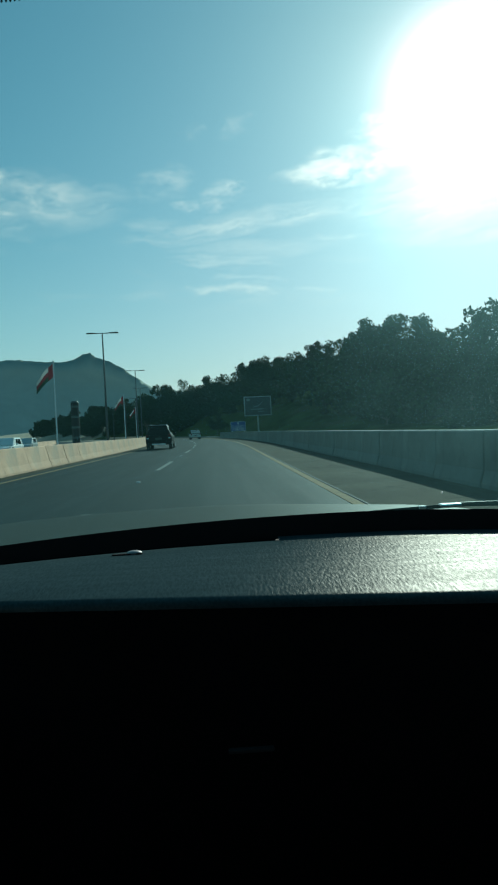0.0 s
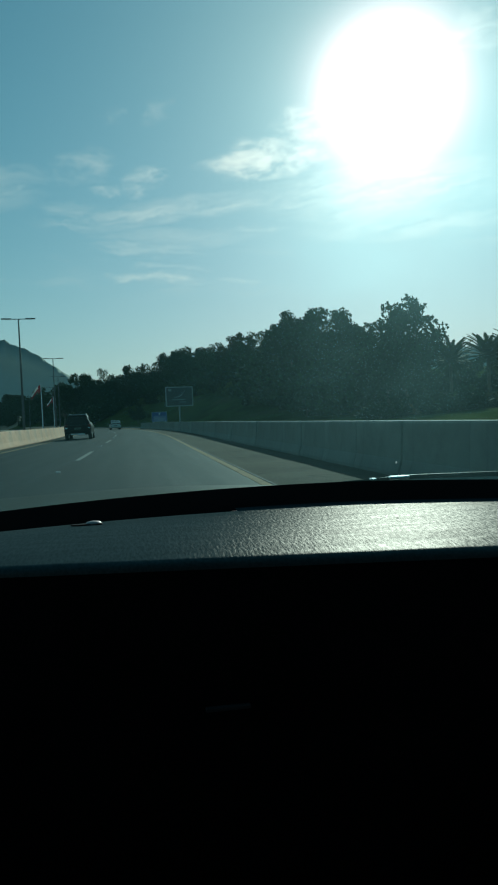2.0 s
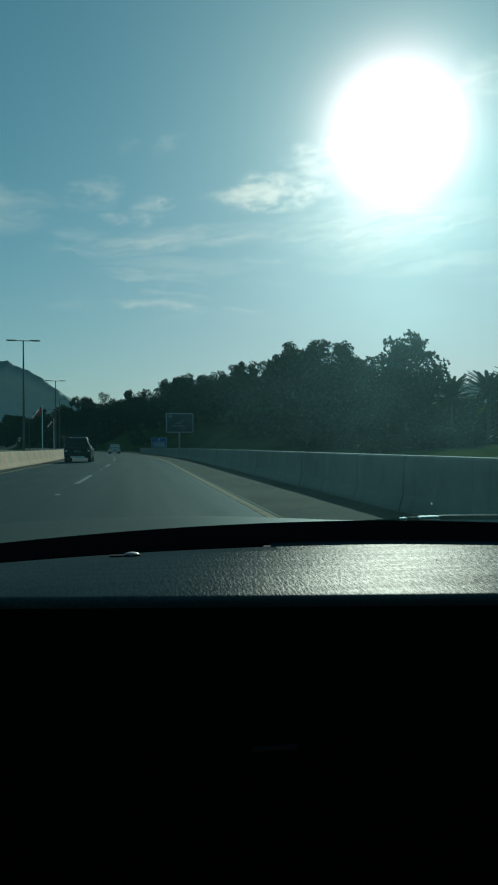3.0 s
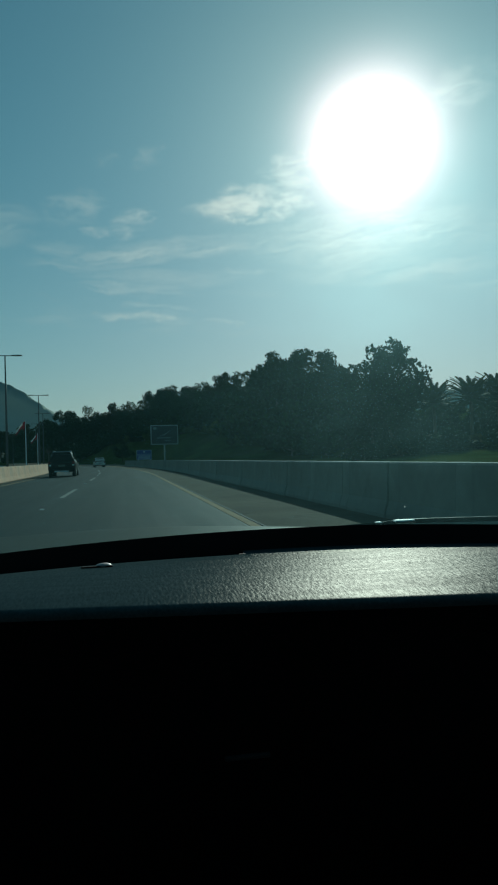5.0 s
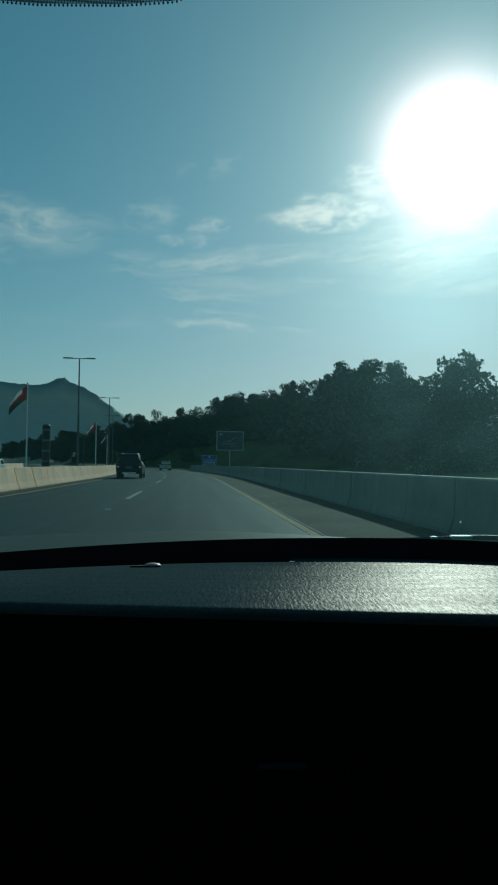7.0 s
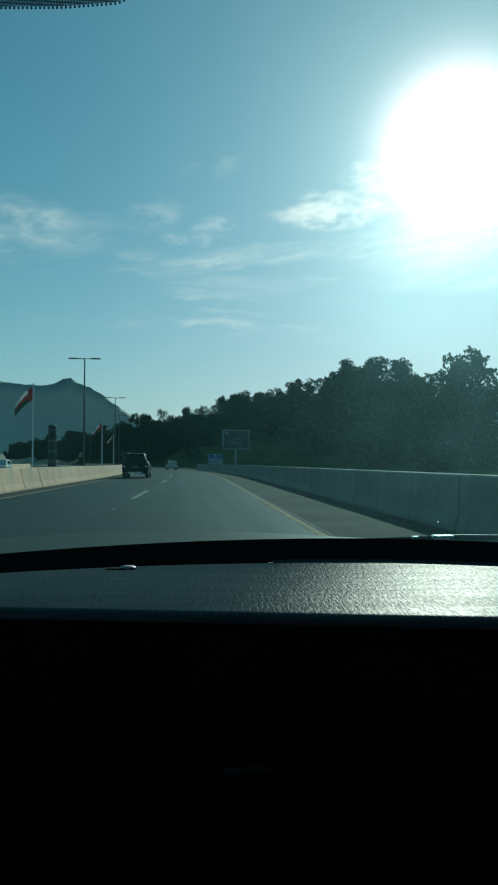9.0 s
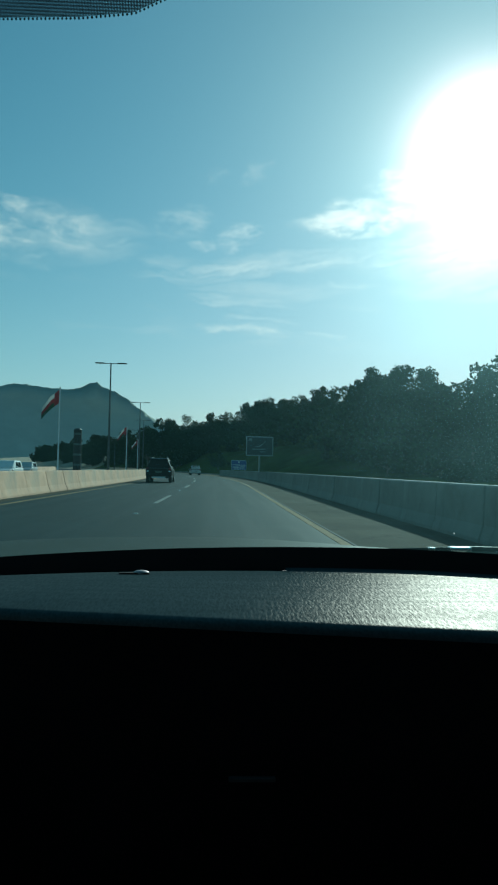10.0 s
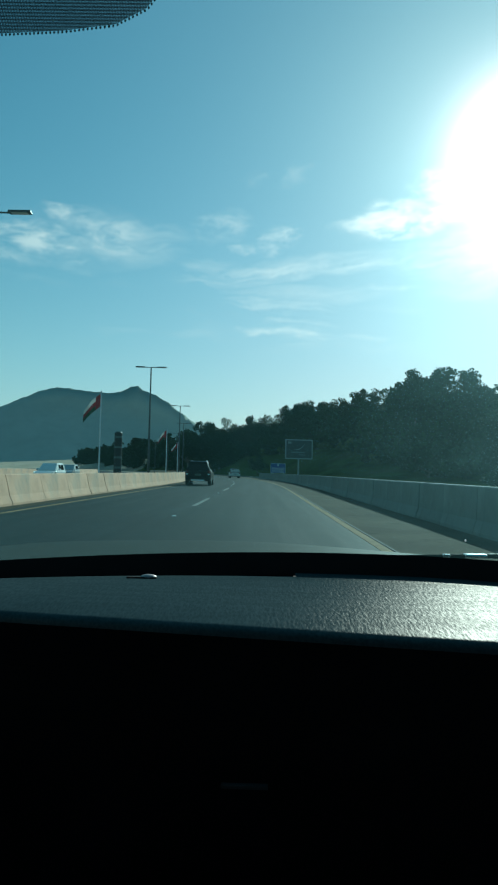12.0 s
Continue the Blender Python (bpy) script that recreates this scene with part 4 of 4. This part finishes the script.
def vehicle(name, m, L, W, H, body_mat, label, rails=False, slim=0.0):
    """A car seen from behind: origin on the ground under its tail, nose along +y."""
    c = empty(name, m, label, "car", "cars on the road")
    w, belt, low = W / 2, H * 0.58, 0.36 if rails else 0.30
    def sec(y, k, top, floor=low):
        return (y, [(w * k * 0.93, floor), (w * k, floor + 0.2), (w * k, belt - 0.14), (w * k * 0.965, top - 0.02), (w * k * 0.90, top)])
    body = loft([sec(0.0, 0.93, belt - 0.03, low + 0.10), sec(0.10, 0.985, belt, low + 0.03), sec(0.6, 1.0, belt), sec(L * 0.62, 1.0, belt - 0.02), sec(L * 0.70, 0.99, belt - 0.06), sec(L * 0.95, 0.95, belt - 0.22), sec(L, 0.86, belt - 0.34, 0.36)])
    part("body", body, body_mat, c, smooth=False)
    def cab(y, k, z0, z1, kt):
        kt -= slim
        k += slim * 0.6
        return (y, [(w * k, z0), (w * (k + kt) / 2, (z0 + z1) / 2), (w * kt, z1 - 0.06), (w * kt * 0.9, z1)])
    roof = loft([cab(0.10, 0.9, belt - 0.05, belt + 0.03, 0.88), cab(0.16, 0.9, belt - 0.05, H * 0.86, 0.82), cab(0.34, 0.9, belt - 0.05, H * 0.985, 0.76), cab(1.3, 0.9, belt - 0.05, H, 0.76), cab(L * 0.50, 0.9, belt - 0.05, H * 0.985, 0.75), cab(L * 0.70, 0.88, belt - 0.08, belt + 0.01, 0.86)])
    part("cabin", roof, body_mat, c)
    # rear window, leaning with the tailgate
    y0, y1, z0, z1 = 0.115, 0.235, belt + 0.05, H * 0.93
    rw = loft([(0, [(w * 0.78, z0), (w * 0.79, z0 + 0.05), (w * 0.68, z1 - 0.04), (w * 0.64, z1)]), (0.03, [(w * 0.78, z0), (w * 0.79, z0 + 0.05), (w * 0.68, z1 - 0.04), (w * 0.64, z1)])])
    for v in rw.verts:
        t = (v.co.z - z0) / (z1 - z0)
        v.co.y += y0 - 0.02 + (y1 - y0) * t
    win = part("rear_window", rw, M_CARGLASS, c, "dark tinted rear window")
    part("wiper", tube([(0.02, 0.08, z0 + 0.03), (0.34, 0.10, z0 + 0.10)], [0.012, 0.008], 6), M_PLASTIC, win)
    for sgn in (-1, 1):
        for a, b in ((0.55, 1.35), (1.45, L * 0.48)):
            sw = bmesh.new()
            q = [(sgn * w * 0.905, a, belt + 0.03), (sgn * w * 0.905, b + 0.12, belt + 0.03), (sgn * w * 0.80, b - 0.1, H * 0.91), (sgn * w * 0.80, a + 0.05, H * 0.91)]
            f1 = [sw.verts.new(p) for p in q]
            f2 = [sw.verts.new((p[0] - sgn * 0.03, p[1], p[2])) for p in q]
            sw.faces.new(f1), sw.faces.new(f2[::-1])
            for i in range(4):
                sw.faces.new((f1[i], f1[(i + 1) % 4], f2[(i + 1) % 4], f2[i]))
            bmesh.ops.recalc_face_normals(sw, faces=sw.faces[:])
            part("side_window", sw, M_CARGLASS, c)
        tl = part("tail_light", box(0.20, 0.10, 0.34, (sgn * w * 0.83, 0.05, belt - 0.12), 0.03), M_REDLAMP, c, "red tail light")
        part("reverse_lamp", box(0.14, 0.02, 0.08, (sgn * w * 0.82, -0.004, belt - 0.22), 0.01), M_SIGNWHITE, tl)
        mir = part("wing_mirror", box(0.20, 0.12, 0.16, (sgn * (w + 0.07), L * 0.60, belt + 0.06), 0.04), body_mat, c)
        part("mirror_glass", box(0.16, 0.01, 0.12, (sgn * (w + 0.07), L * 0.60 - 0.062, belt + 0.06)), M_CARGLASS, mir)
        if rails:
            part("roof_rail", tube([(sgn * w * 0.58, 0.5, H - 0.02), (sgn * w * 0.58, 0.6, H + 0.015), (sgn * w * 0.58, 2.3, H + 0.015), (sgn * w * 0.58, 2.4, H - 0.02)], [0.02] * 4, 8), M_STEEL, c)
        for yy in (0.82, L - 0.85):
            wh = empty("wheel", pose(0, 0, 0), "", "")
            wh.parent = c
            wh.location = (sgn * (w - 0.14), yy, 0.35)
            part("tyre", tube([(-0.13, 0, 0), (-0.11, 0, 0), (0.11, 0, 0), (0.13, 0, 0)], [0.31, 0.35, 0.35, 0.31], 22), M_TYRE, wh)
            part("rim", tube([(-0.135, 0, 0), (0.135, 0, 0)], [0.22, 0.22], 16), M_STEEL, wh)
    part("bumper", box(W * 0.96, 0.22, 0.26, (0, 0.04, low + 0.18), 0.06), M_PLASTIC if rails else body_mat, c)
    pl = part("number_plate", box(0.46, 0.02, 0.13, (0, -0.02, belt - 0.26), 0.004), M_PLATE, c, "pale number plate")
    part("plate_bar", box(0.30, 0.006, 0.05, (0, -0.033, belt - 0.26)), M_INK, pl)
    part("spoiler", box(W * 0.68, 0.20, 0.035, (0, 0.22, H * 0.975), 0.015), body_mat, c)
    if rails:
        # white bar added for the sunlit road that shows beneath the car
        part("lit_road_gap", box(W * 0.52, 0.05, 0.11, (0, -0.04, low + 0.04), 0.02), M_SIGNWHITE, c, "pale bar standing in for sunlit road seen under the bumper")
        # pale strip added as the sun's highlight along the roof's rear edge
        part("roof_edge_highlight", box(W * 0.66, 0.05, 0.045, (0, 0.13, H * 0.982), 0.012), M_STEEL, c, "pale strip standing in for sunlight on the roof edge")
    part("exhaust", tube([(w * 0.5, 0.02, 0.3), (w * 0.5, 0.3, 0.3)], [0.035, 0.035], 10), M_STEEL, c)
    part("underbody", box(W * 0.8, L * 0.9, 0.12, (0, L / 2, low + 0.04)), M_TYRE, c)
    return c


vehicle("suv", along(-4.4, 50.0), 4.8, 1.93, 1.82, material("black_paint", (0.006, 0.006, 0.007), 0.45, spec=0.12, var=0.06, scale=2, grain=300, bump=0.0), "black sport utility vehicle driving ahead", rails=True, slim=0.12)
vehicle("hatchback", along(0.1, 112), 3.9, 1.72, 1.52, paint("white_car_paint", (0.46, 0.46, 0.43), 0.0), "small white hatchback further along the road")
vehicle("hatchback", along(-3.9, 132), 4.2, 1.78, 1.55, paint("dark_grey_paint", (0.05, 0.055, 0.06)), "dark grey hatchback far along the road")
vehicle("saloon_car", along(-18, 62, 0, 180), 4.4, 1.78, 1.45, paint("white_saloon_paint", (0.7, 0.7, 0.69), 0.0), "white car on the opposite carriageway")

vehicle("saloon_car", along(-22, 88, 0, 180), 4.5, 1.8, 1.46, paint("silver_saloon_paint", (0.42, 0.43, 0.43), 0.2), "silver car on the opposite carriageway")

# ---- the car that carries the camera: heights are from the road ----
EYE = 1.08


def far_edge(x):
    return 1.0 - 0.42 * (x - 0.2) ** 2 - 0.12 * max(0, x - 0.35)


def near_edge(x):
    return 0.715 - 0.155 * x if x < 0.5 else 0.6375


def outside(c):
    """The car's outer panels, lamps and wheels."""
    def panel(name, x, y0, y1, top0, top1, arch=None):
        verts, faces = [], []
        n = 30
        sgn = 1 if x > 0.04 else -1
        for i in range(n + 1):
            y = y0 + (y1 - y0) * i / n
            low = 0.26
            if arch is not None and abs(y - arch) < 0.40:
                low = max(low, 0.33 + math.sqrt(max(0.0, 0.40 ** 2 - (y - arch) ** 2)))
            top = top0 + (top1 - top0) * i / n
            for k in range(5):
                z = low + (top - low) * k / 4
                out = 0.035 * math.sin(math.pi * min(1.0, max(0.0, (z - 0.2) / 0.8)))
                verts += [(x + sgn * out, y, z), (x + sgn * (out - 0.03), y, z)]
        w = 10
        for i in range(n):
            for k in range(4):
                a = i * w + 2 * k
                faces += [(a, a + 2, a + w + 2, a + w), (a + 1, a + w + 1, a + w + 3, a + 3)]
            faces += [(i * w, i * w + w, i * w + w + 1, i * w + 1), (i * w + 8, i * w + 9, i * w + w + 9, i * w + w + 8)]
        bm = bmesh.new()
        bm.from_mesh(mesh_of(name, verts, faces, M_HOOD))
        bmesh.ops.recalc_face_normals(bm, faces=bm.faces[:])
        return part(name, bm, M_HOOD, c)
    for x in (-0.86, 0.94):
        sgn = 1 if x > 0 else -1
        panel("fender", x, 1.02, 2.28, 0.90, 0.80, 1.62)
        for y0, y1 in ((-0.02, 1.0), (-1.04, -0.04)):
            d = panel("outer_door", x, y0, y1, 0.93, 0.93)
            part("door_handle", box(0.03, 0.16, 0.03, (x + sgn * 0.045, y0 + 0.16, 0.84), 0.01), M_HOOD, d)
            part("door_window", box(0.008, (y1 - y0) - 0.14, 0.44, (x - sgn * 0.05, (y0 + y1) / 2 - 0.06, 1.17), 0.002, Euler((0, -sgn * 0.22, 0)).to_matrix()), M_SIDEGLASS, d).visible_shadow = False
        panel("rear_quarter", x, -2.05, -1.06, 0.95, 0.93, -1.30)
        for y in (1.62, -1.30):
            wh = empty("wheel", pose(0, 0, 0), "", "")
            wh.parent = c
            wh.location = (x - sgn * 0.11, y, 0.33)
            part("tyre", tube([(-0.1, 0, 0), (-0.08, 0, 0), (0.08, 0, 0), (0.1, 0, 0)], [0.29, 0.33, 0.33, 0.29], 26), M_TYRE, wh)
            part("rim", tube([(-0.104, 0, 0), (0.104, 0, 0)], [0.21, 0.21], 20), M_STEEL, wh)
        mir = part("wing_mirror", box(0.20, 0.11, 0.15, (x + sgn * 0.12, 0.72, 1.0), 0.04), M_HOOD, c)
        part("mirror_glass", box(0.16, 0.01, 0.11, (x + sgn * 0.12, 0.662, 1.0)), M_CARGLASS, mir)
        part("headlight", box(0.34, 0.16, 0.15, (x - sgn * 0.19, 2.30, 0.70), 0.05), M_SIGNWHITE, c)
        part("tail_light", box(0.16, 0.10, 0.30, (x - sgn * 0.06, -2.06, 0.82), 0.03), M_REDLAMP, c)
    part("front_bumper", box(1.78, 0.26, 0.34, (0.04, 2.36, 0.44), 0.10), M_HOOD, c)
    g = part("grille", box(0.92, 0.06, 0.16, (0.04, 2.37, 0.70), 0.02), M_PLASTIC, c)
    for k in range(3):
        part("grille_bar", box(0.88, 0.02, 0.014, (0.04, 2.405, 0.65 + 0.05 * k), 0.004), M_CHROME, g)
    part("rear_bumper", box(1.78, 0.24, 0.34, (0.04, -2.12, 0.46), 0.09), M_HOOD, c)
    part("tailgate", box(1.60, 0.08, 0.36, (0.04, -2.06, 0.80), 0.03), M_HOOD, c)
    part("rear_window", box(1.36, 0.03, 0.46, (0.04, -1.90, 1.20), 0.01, Euler((radians(-28), 0, 0)).to_matrix()), M_CARGLASS, c)
    roof = box(1.46, 2.05, 0.05, (0.04, -0.72, EYE + 0.515), 0.024)
    part("roof_skin", roof, M_HOOD, c)


def own_car():
    c = empty("car_interior", pose(0, 0, 0), "dark car interior with a grained dashboard behind the windscreen", "car")
    # padded dash top: flat, rounded over its near brow, then falling away
    verts, faces = [], []
    xs = np.linspace(-0.78, 0.86, 83)
    prof = [(0.0, 0.0), (0.2, 0.003), (0.45, 0.004), (0.7, 0.003), (0.88, 0.001), (1.0, -0.003)]
    n = 0
    # the top stops short where the air outlet's slot is sunk behind it, and runs on to the glass beyond the slot's end
    for x in sorted([*xs, 0.1549, 0.1551]):
        f, g = far_edge(x) + 0.014, near_edge(x)
        col = [(x, f + (0.0003 if x < 0.155 else 0.036), EYE - 0.1332)]
        col += [(x, f + (g - f) * a, EYE - 0.133 + b) for a, b in prof]
        for i in range(1, 9):
            a = i / 8 * math.pi / 2
            col.append((x, g - 0.011 * math.sin(a), EYE - 0.136 - 0.011 * (1 - math.cos(a))))
        n = len(col)
        verts += col
    for i in range(len(xs) + 1):
        for k in range(n - 1):
            faces.append((i * n + k, i * n + k + 1, (i + 1) * n + k + 1, (i + 1) * n + k))
    part("dash_top", mesh_of("dash_top", verts, faces, M_DASH, True), None, c, "dark grained vinyl dashboard top catching the sun")
    verts, faces = [], []
    for x in xs:
        g = near_edge(x)
        verts += [(x, g - 0.0107, EYE - 0.1465), (x, g - 0.004, EYE - 0.25), (x, g + 0.01, EYE - 0.36), (x, g + 0.02, EYE - 0.75)]
    faces = [(4 * i + k, 4 * i + k + 1, 4 * i + 5 + k, 4 * i + 4 + k) for i in range(len(xs) - 1) for k in range(3)]
    part("dash_front", mesh_of("dash_front", verts, faces, M_CLOTH, True), None, c, "black front of the dashboard in deep shade")
    # black printed band at the foot of the windscreen
    verts, faces = [], []
    for x in xs:
        f = far_edge(x) + 0.062
        top = -0.1028 - 0.037 * (x - 0.3) ** 2
        verts += [(x, f, EYE - 0.139), (x, f + 0.004, EYE + top), (x, f + 0.010, EYE + top - 0.010), (x, f + 0.012, EYE - 0.139)]
    for i in range(len(xs) - 1):
        for k in range(4):
            faces.append((4 * i + k, 4 * i + (k + 1) % 4, 4 * i + 4 + (k + 1) % 4, 4 * i + 4 + k))
    part("windscreen_band", mesh_of("windscreen_band", verts, faces, M_FRIT), None, c, "black band at the foot of the windscreen")
    # the air outlet: a sunk trough behind the edge of the dash top, with thin slats across it
    verts, faces = [], []
    lx = np.linspace(-0.7, 0.154, 40)
    for x in lx:
        f = far_edge(x)
        verts += [(x, f + 0.0142, EYE - 0.1345), (x, f + 0.020, EYE - 0.160), (x, f + 0.072, EYE - 0.160), (x, f + 0.078, EYE - 0.136)]
    for i in range(len(lx) - 1):
        for k in range(3):
            faces.append((4 * i + k, 4 * i + k + 1, 4 * i + 5 + k, 4 * i + 4 + k))
    outlet = part("air_outlet", mesh_of("air_outlet", verts, faces, M_CLOTH), None, c, "black sunk air outlet at the foot of the windscreen")
    slat = box(0.004, 0.040, 0.014, (0, 0, 0), 0.001)
    slat_mesh = bpy.data.meshes.new("slat")
    slat.to_mesh(slat_mesh)
    slat.free()
    slat_mesh.materials.append(M_CLOTH)
    for k in range(28):
        x = -0.68 + 0.03 * k
        ob = new("slat", slat_mesh)
        ob.parent = outlet
        ob.location = (x, far_edge(x) + 0.051, EYE - 0.150)
    bm = bmesh.new()
    bmesh.ops.create_uvsphere(bm, u_segments=20, v_segments=12, radius=1.0, matrix=Matrix.Translation((-0.053, 0.950, EYE - 0.129)) @ Matrix.Diagonal((0.011, 0.008, 0.0036, 1)))
    part("light_sensor", bm, M_STEEL, c, "small shiny sensor dome on the dashboard", smooth=True)
    part("sensor_slot", box(0.042, 0.005, 0.002, (-0.062, 0.945, EYE - 0.1295), 0.001), M_PLASTIC, c)
    # wiper resting along the foot of the glass, its arm catching the sun
    part("wiper_arm", tube([(0.318, 1.112, EYE - 0.112), (0.475, 1.107, EYE - 0.106), (0.79, 1.06, EYE - 0.108)], [0.003, 0.004, 0.005], 10), M_PLASTIC, c, smooth=True)
    part("washer_nozzle", box(0.036, 0.016, 0.006, (0.444, 1.096, EYE - 0.1048), 0.0025), M_CHROME, c, "small shiny washer nozzle")
    part("washer_nozzle", box(0.012, 0.01, 0.005, (0.398, 1.096, EYE - 0.1058), 0.002), M_CHROME, c)
    # front face below the brow, with a thin pale trim
    part("dash_trim", box(0.045, 0.006, 0.004, (0.090, 0.665, EYE - 0.281), 0.001), M_DARKMETAL, c)
    # bonnet
    verts, faces = [], []
    hx = np.linspace(-0.83, 0.91, 61)
    hy = np.linspace(1.12, 2.3, 24)
    for x in hx:
        for y in hy:
            t = (y - 1.12) / 1.18
            crown = -0.045 * ((x - 0.05) / 0.9) ** 2 - 0.02 * smooth(0.55, 0.95, abs(x - 0.05))
            z = EYE - 0.164 - 0.014 * smooth(0.0, 0.6, x) * t - 0.031 * t - 0.16 * max(0, t - 0.8) ** 1.5 * 5 + crown * (0.5 + 0.5 * t)
            verts.append((x, y, z))
    k = len(hy)
    faces = [(i * k + j, (i + 1) * k + j, (i + 1) * k + j + 1, i * k + j + 1) for i in range(len(hx) - 1) for j in range(k - 1)]
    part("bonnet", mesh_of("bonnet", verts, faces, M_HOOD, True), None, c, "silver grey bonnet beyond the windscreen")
    # shell: roof, sides below the windows, back and floor
    part("roof", box(1.5, 2.0, 0.05, (0.04, -0.68, EYE + 0.47), 0.02), M_CLOTH, c)
    for x in (-0.80, 0.88):
        part("door", box(0.06, 2.6, 0.80, (x, -0.35, EYE - 0.58), 0.02), M_PLASTIC, c)
        part("rear_pillar", box(0.06, 0.9, 0.62, (x, -1.25, EYE + 0.16), 0.02), M_CLOTH, c)
        part("front_pillar", tube([(x, 1.0, EYE - 0.14), (x * 0.9, 0.30, EYE + 0.45)], [0.035, 0.035], 10), M_PLASTIC, c)
    part("back", box(1.66, 0.06, 1.5, (0.04, -1.70, EYE - 0.25), 0.02), M_CLOTH, c)
    part("floor_pan", box(1.7, 3.0, 0.05, (0.04, -0.3, EYE - 0.86)), M_CLOTH, c)
    part("firewall", box(1.64, 0.05, 0.78, (0.04, 1.04, EYE - 0.55)), M_PLASTIC, c)
    # windscreen: a thin pane whose sunlit dust film also carries the teal glare
    verts, faces = [], []
    gx = np.linspace(-0.76, 0.84, 17)
    for x in gx:
        f = far_edge(x) + 0.092
        b = 0.05 * ((x - 0.04) / 0.8) ** 2
        verts += [(x, f, EYE - 0.12), (x * 0.9, 0.36 - b, EYE + 0.47)]
    faces = [(2 * i, 2 * i + 2, 2 * i + 3, 2 * i + 1) for i in range(len(gx) - 1)]
    pane = part("windscreen", mesh_of("windscreen", verts, faces, M_WINDSCREEN, True), None, c, "windscreen with a light film of dust and a teal veil of glare")
    pane.visible_shadow = False
    chip = bmesh.new()
    bmesh.ops.create_icosphere(chip, subdivisions=2, radius=0.0015, matrix=Matrix.Translation((0.385, 0.953, EYE - 0.068)) @ Matrix.Diagonal((0.8, 0.5, 1.1, 1)))
    part("stone_chip", chip, material("crazed_glass", (0.8, 0.82, 0.82), 0.5, var=0.1, bump=0.0, translucent=0.8), pane, "tiny pale stone chip in the glass")
    outside(c)
    # printed patch round the mirror's foot, with a dotted edge
    patch = bmesh.new()
    ring = [(-0.30, 0.47), (-0.30, 0.351), (-0.12, 0.350), (-0.06, 0.352), (-0.02, 0.355), (0.005, 0.362), (0.022, 0.373), (0.034, 0.392), (0.045, 0.47)]
    def on_glass(x, z):
        return Vector((x, 0.5 + (0.357 - z) * 1.2, EYE + z + 0.003))
    f1 = [patch.verts.new(on_glass(x, z)) for x, z in ring]
    f2 = [patch.verts.new(on_glass(x, z) + Vector((0, 0.003, 0.003))) for x, z in ring]
    patch.faces.new(f1), patch.faces.new(f2[::-1])
    for i in range(len(ring)):
        j = (i + 1) % len(ring)
        patch.faces.new((f1[i], f1[j], f2[j], f2[i]))
    bmesh.ops.recalc_face_normals(patch, faces=patch.faces[:])
    pm = part("mirror_patch", patch, M_DOTTED, c, "black dotted print at the top of the windscreen")
    verts, faces = [], []
    edge = [on_glass(x, z) for x, z in ring[1:]]
    for a, b in zip(edge, edge[1:]):
        steps = max(1, int((b - a).length / 0.0031))
        out = Vector((0, 1, 0)).cross(b - a).normalized()
        if out.z > 0:
            out = -out
        for i in range(steps):
            p = a.lerp(b, (i + 0.5) / steps) + out * 0.0011
            n0 = len(verts)
            verts += [p + Vector((0.0009 * math.cos(q), 0, 0.0012 * math.sin(q))) for q in (0, 1.05, 2.09, 3.14, 4.19, 5.24)]
            faces.append(tuple(range(n0, n0 + 6)))
    tagged(part("print_dots", mesh_of("print_dots", verts, faces, M_FRIT), None, pm), kind="stuff")


own_car()
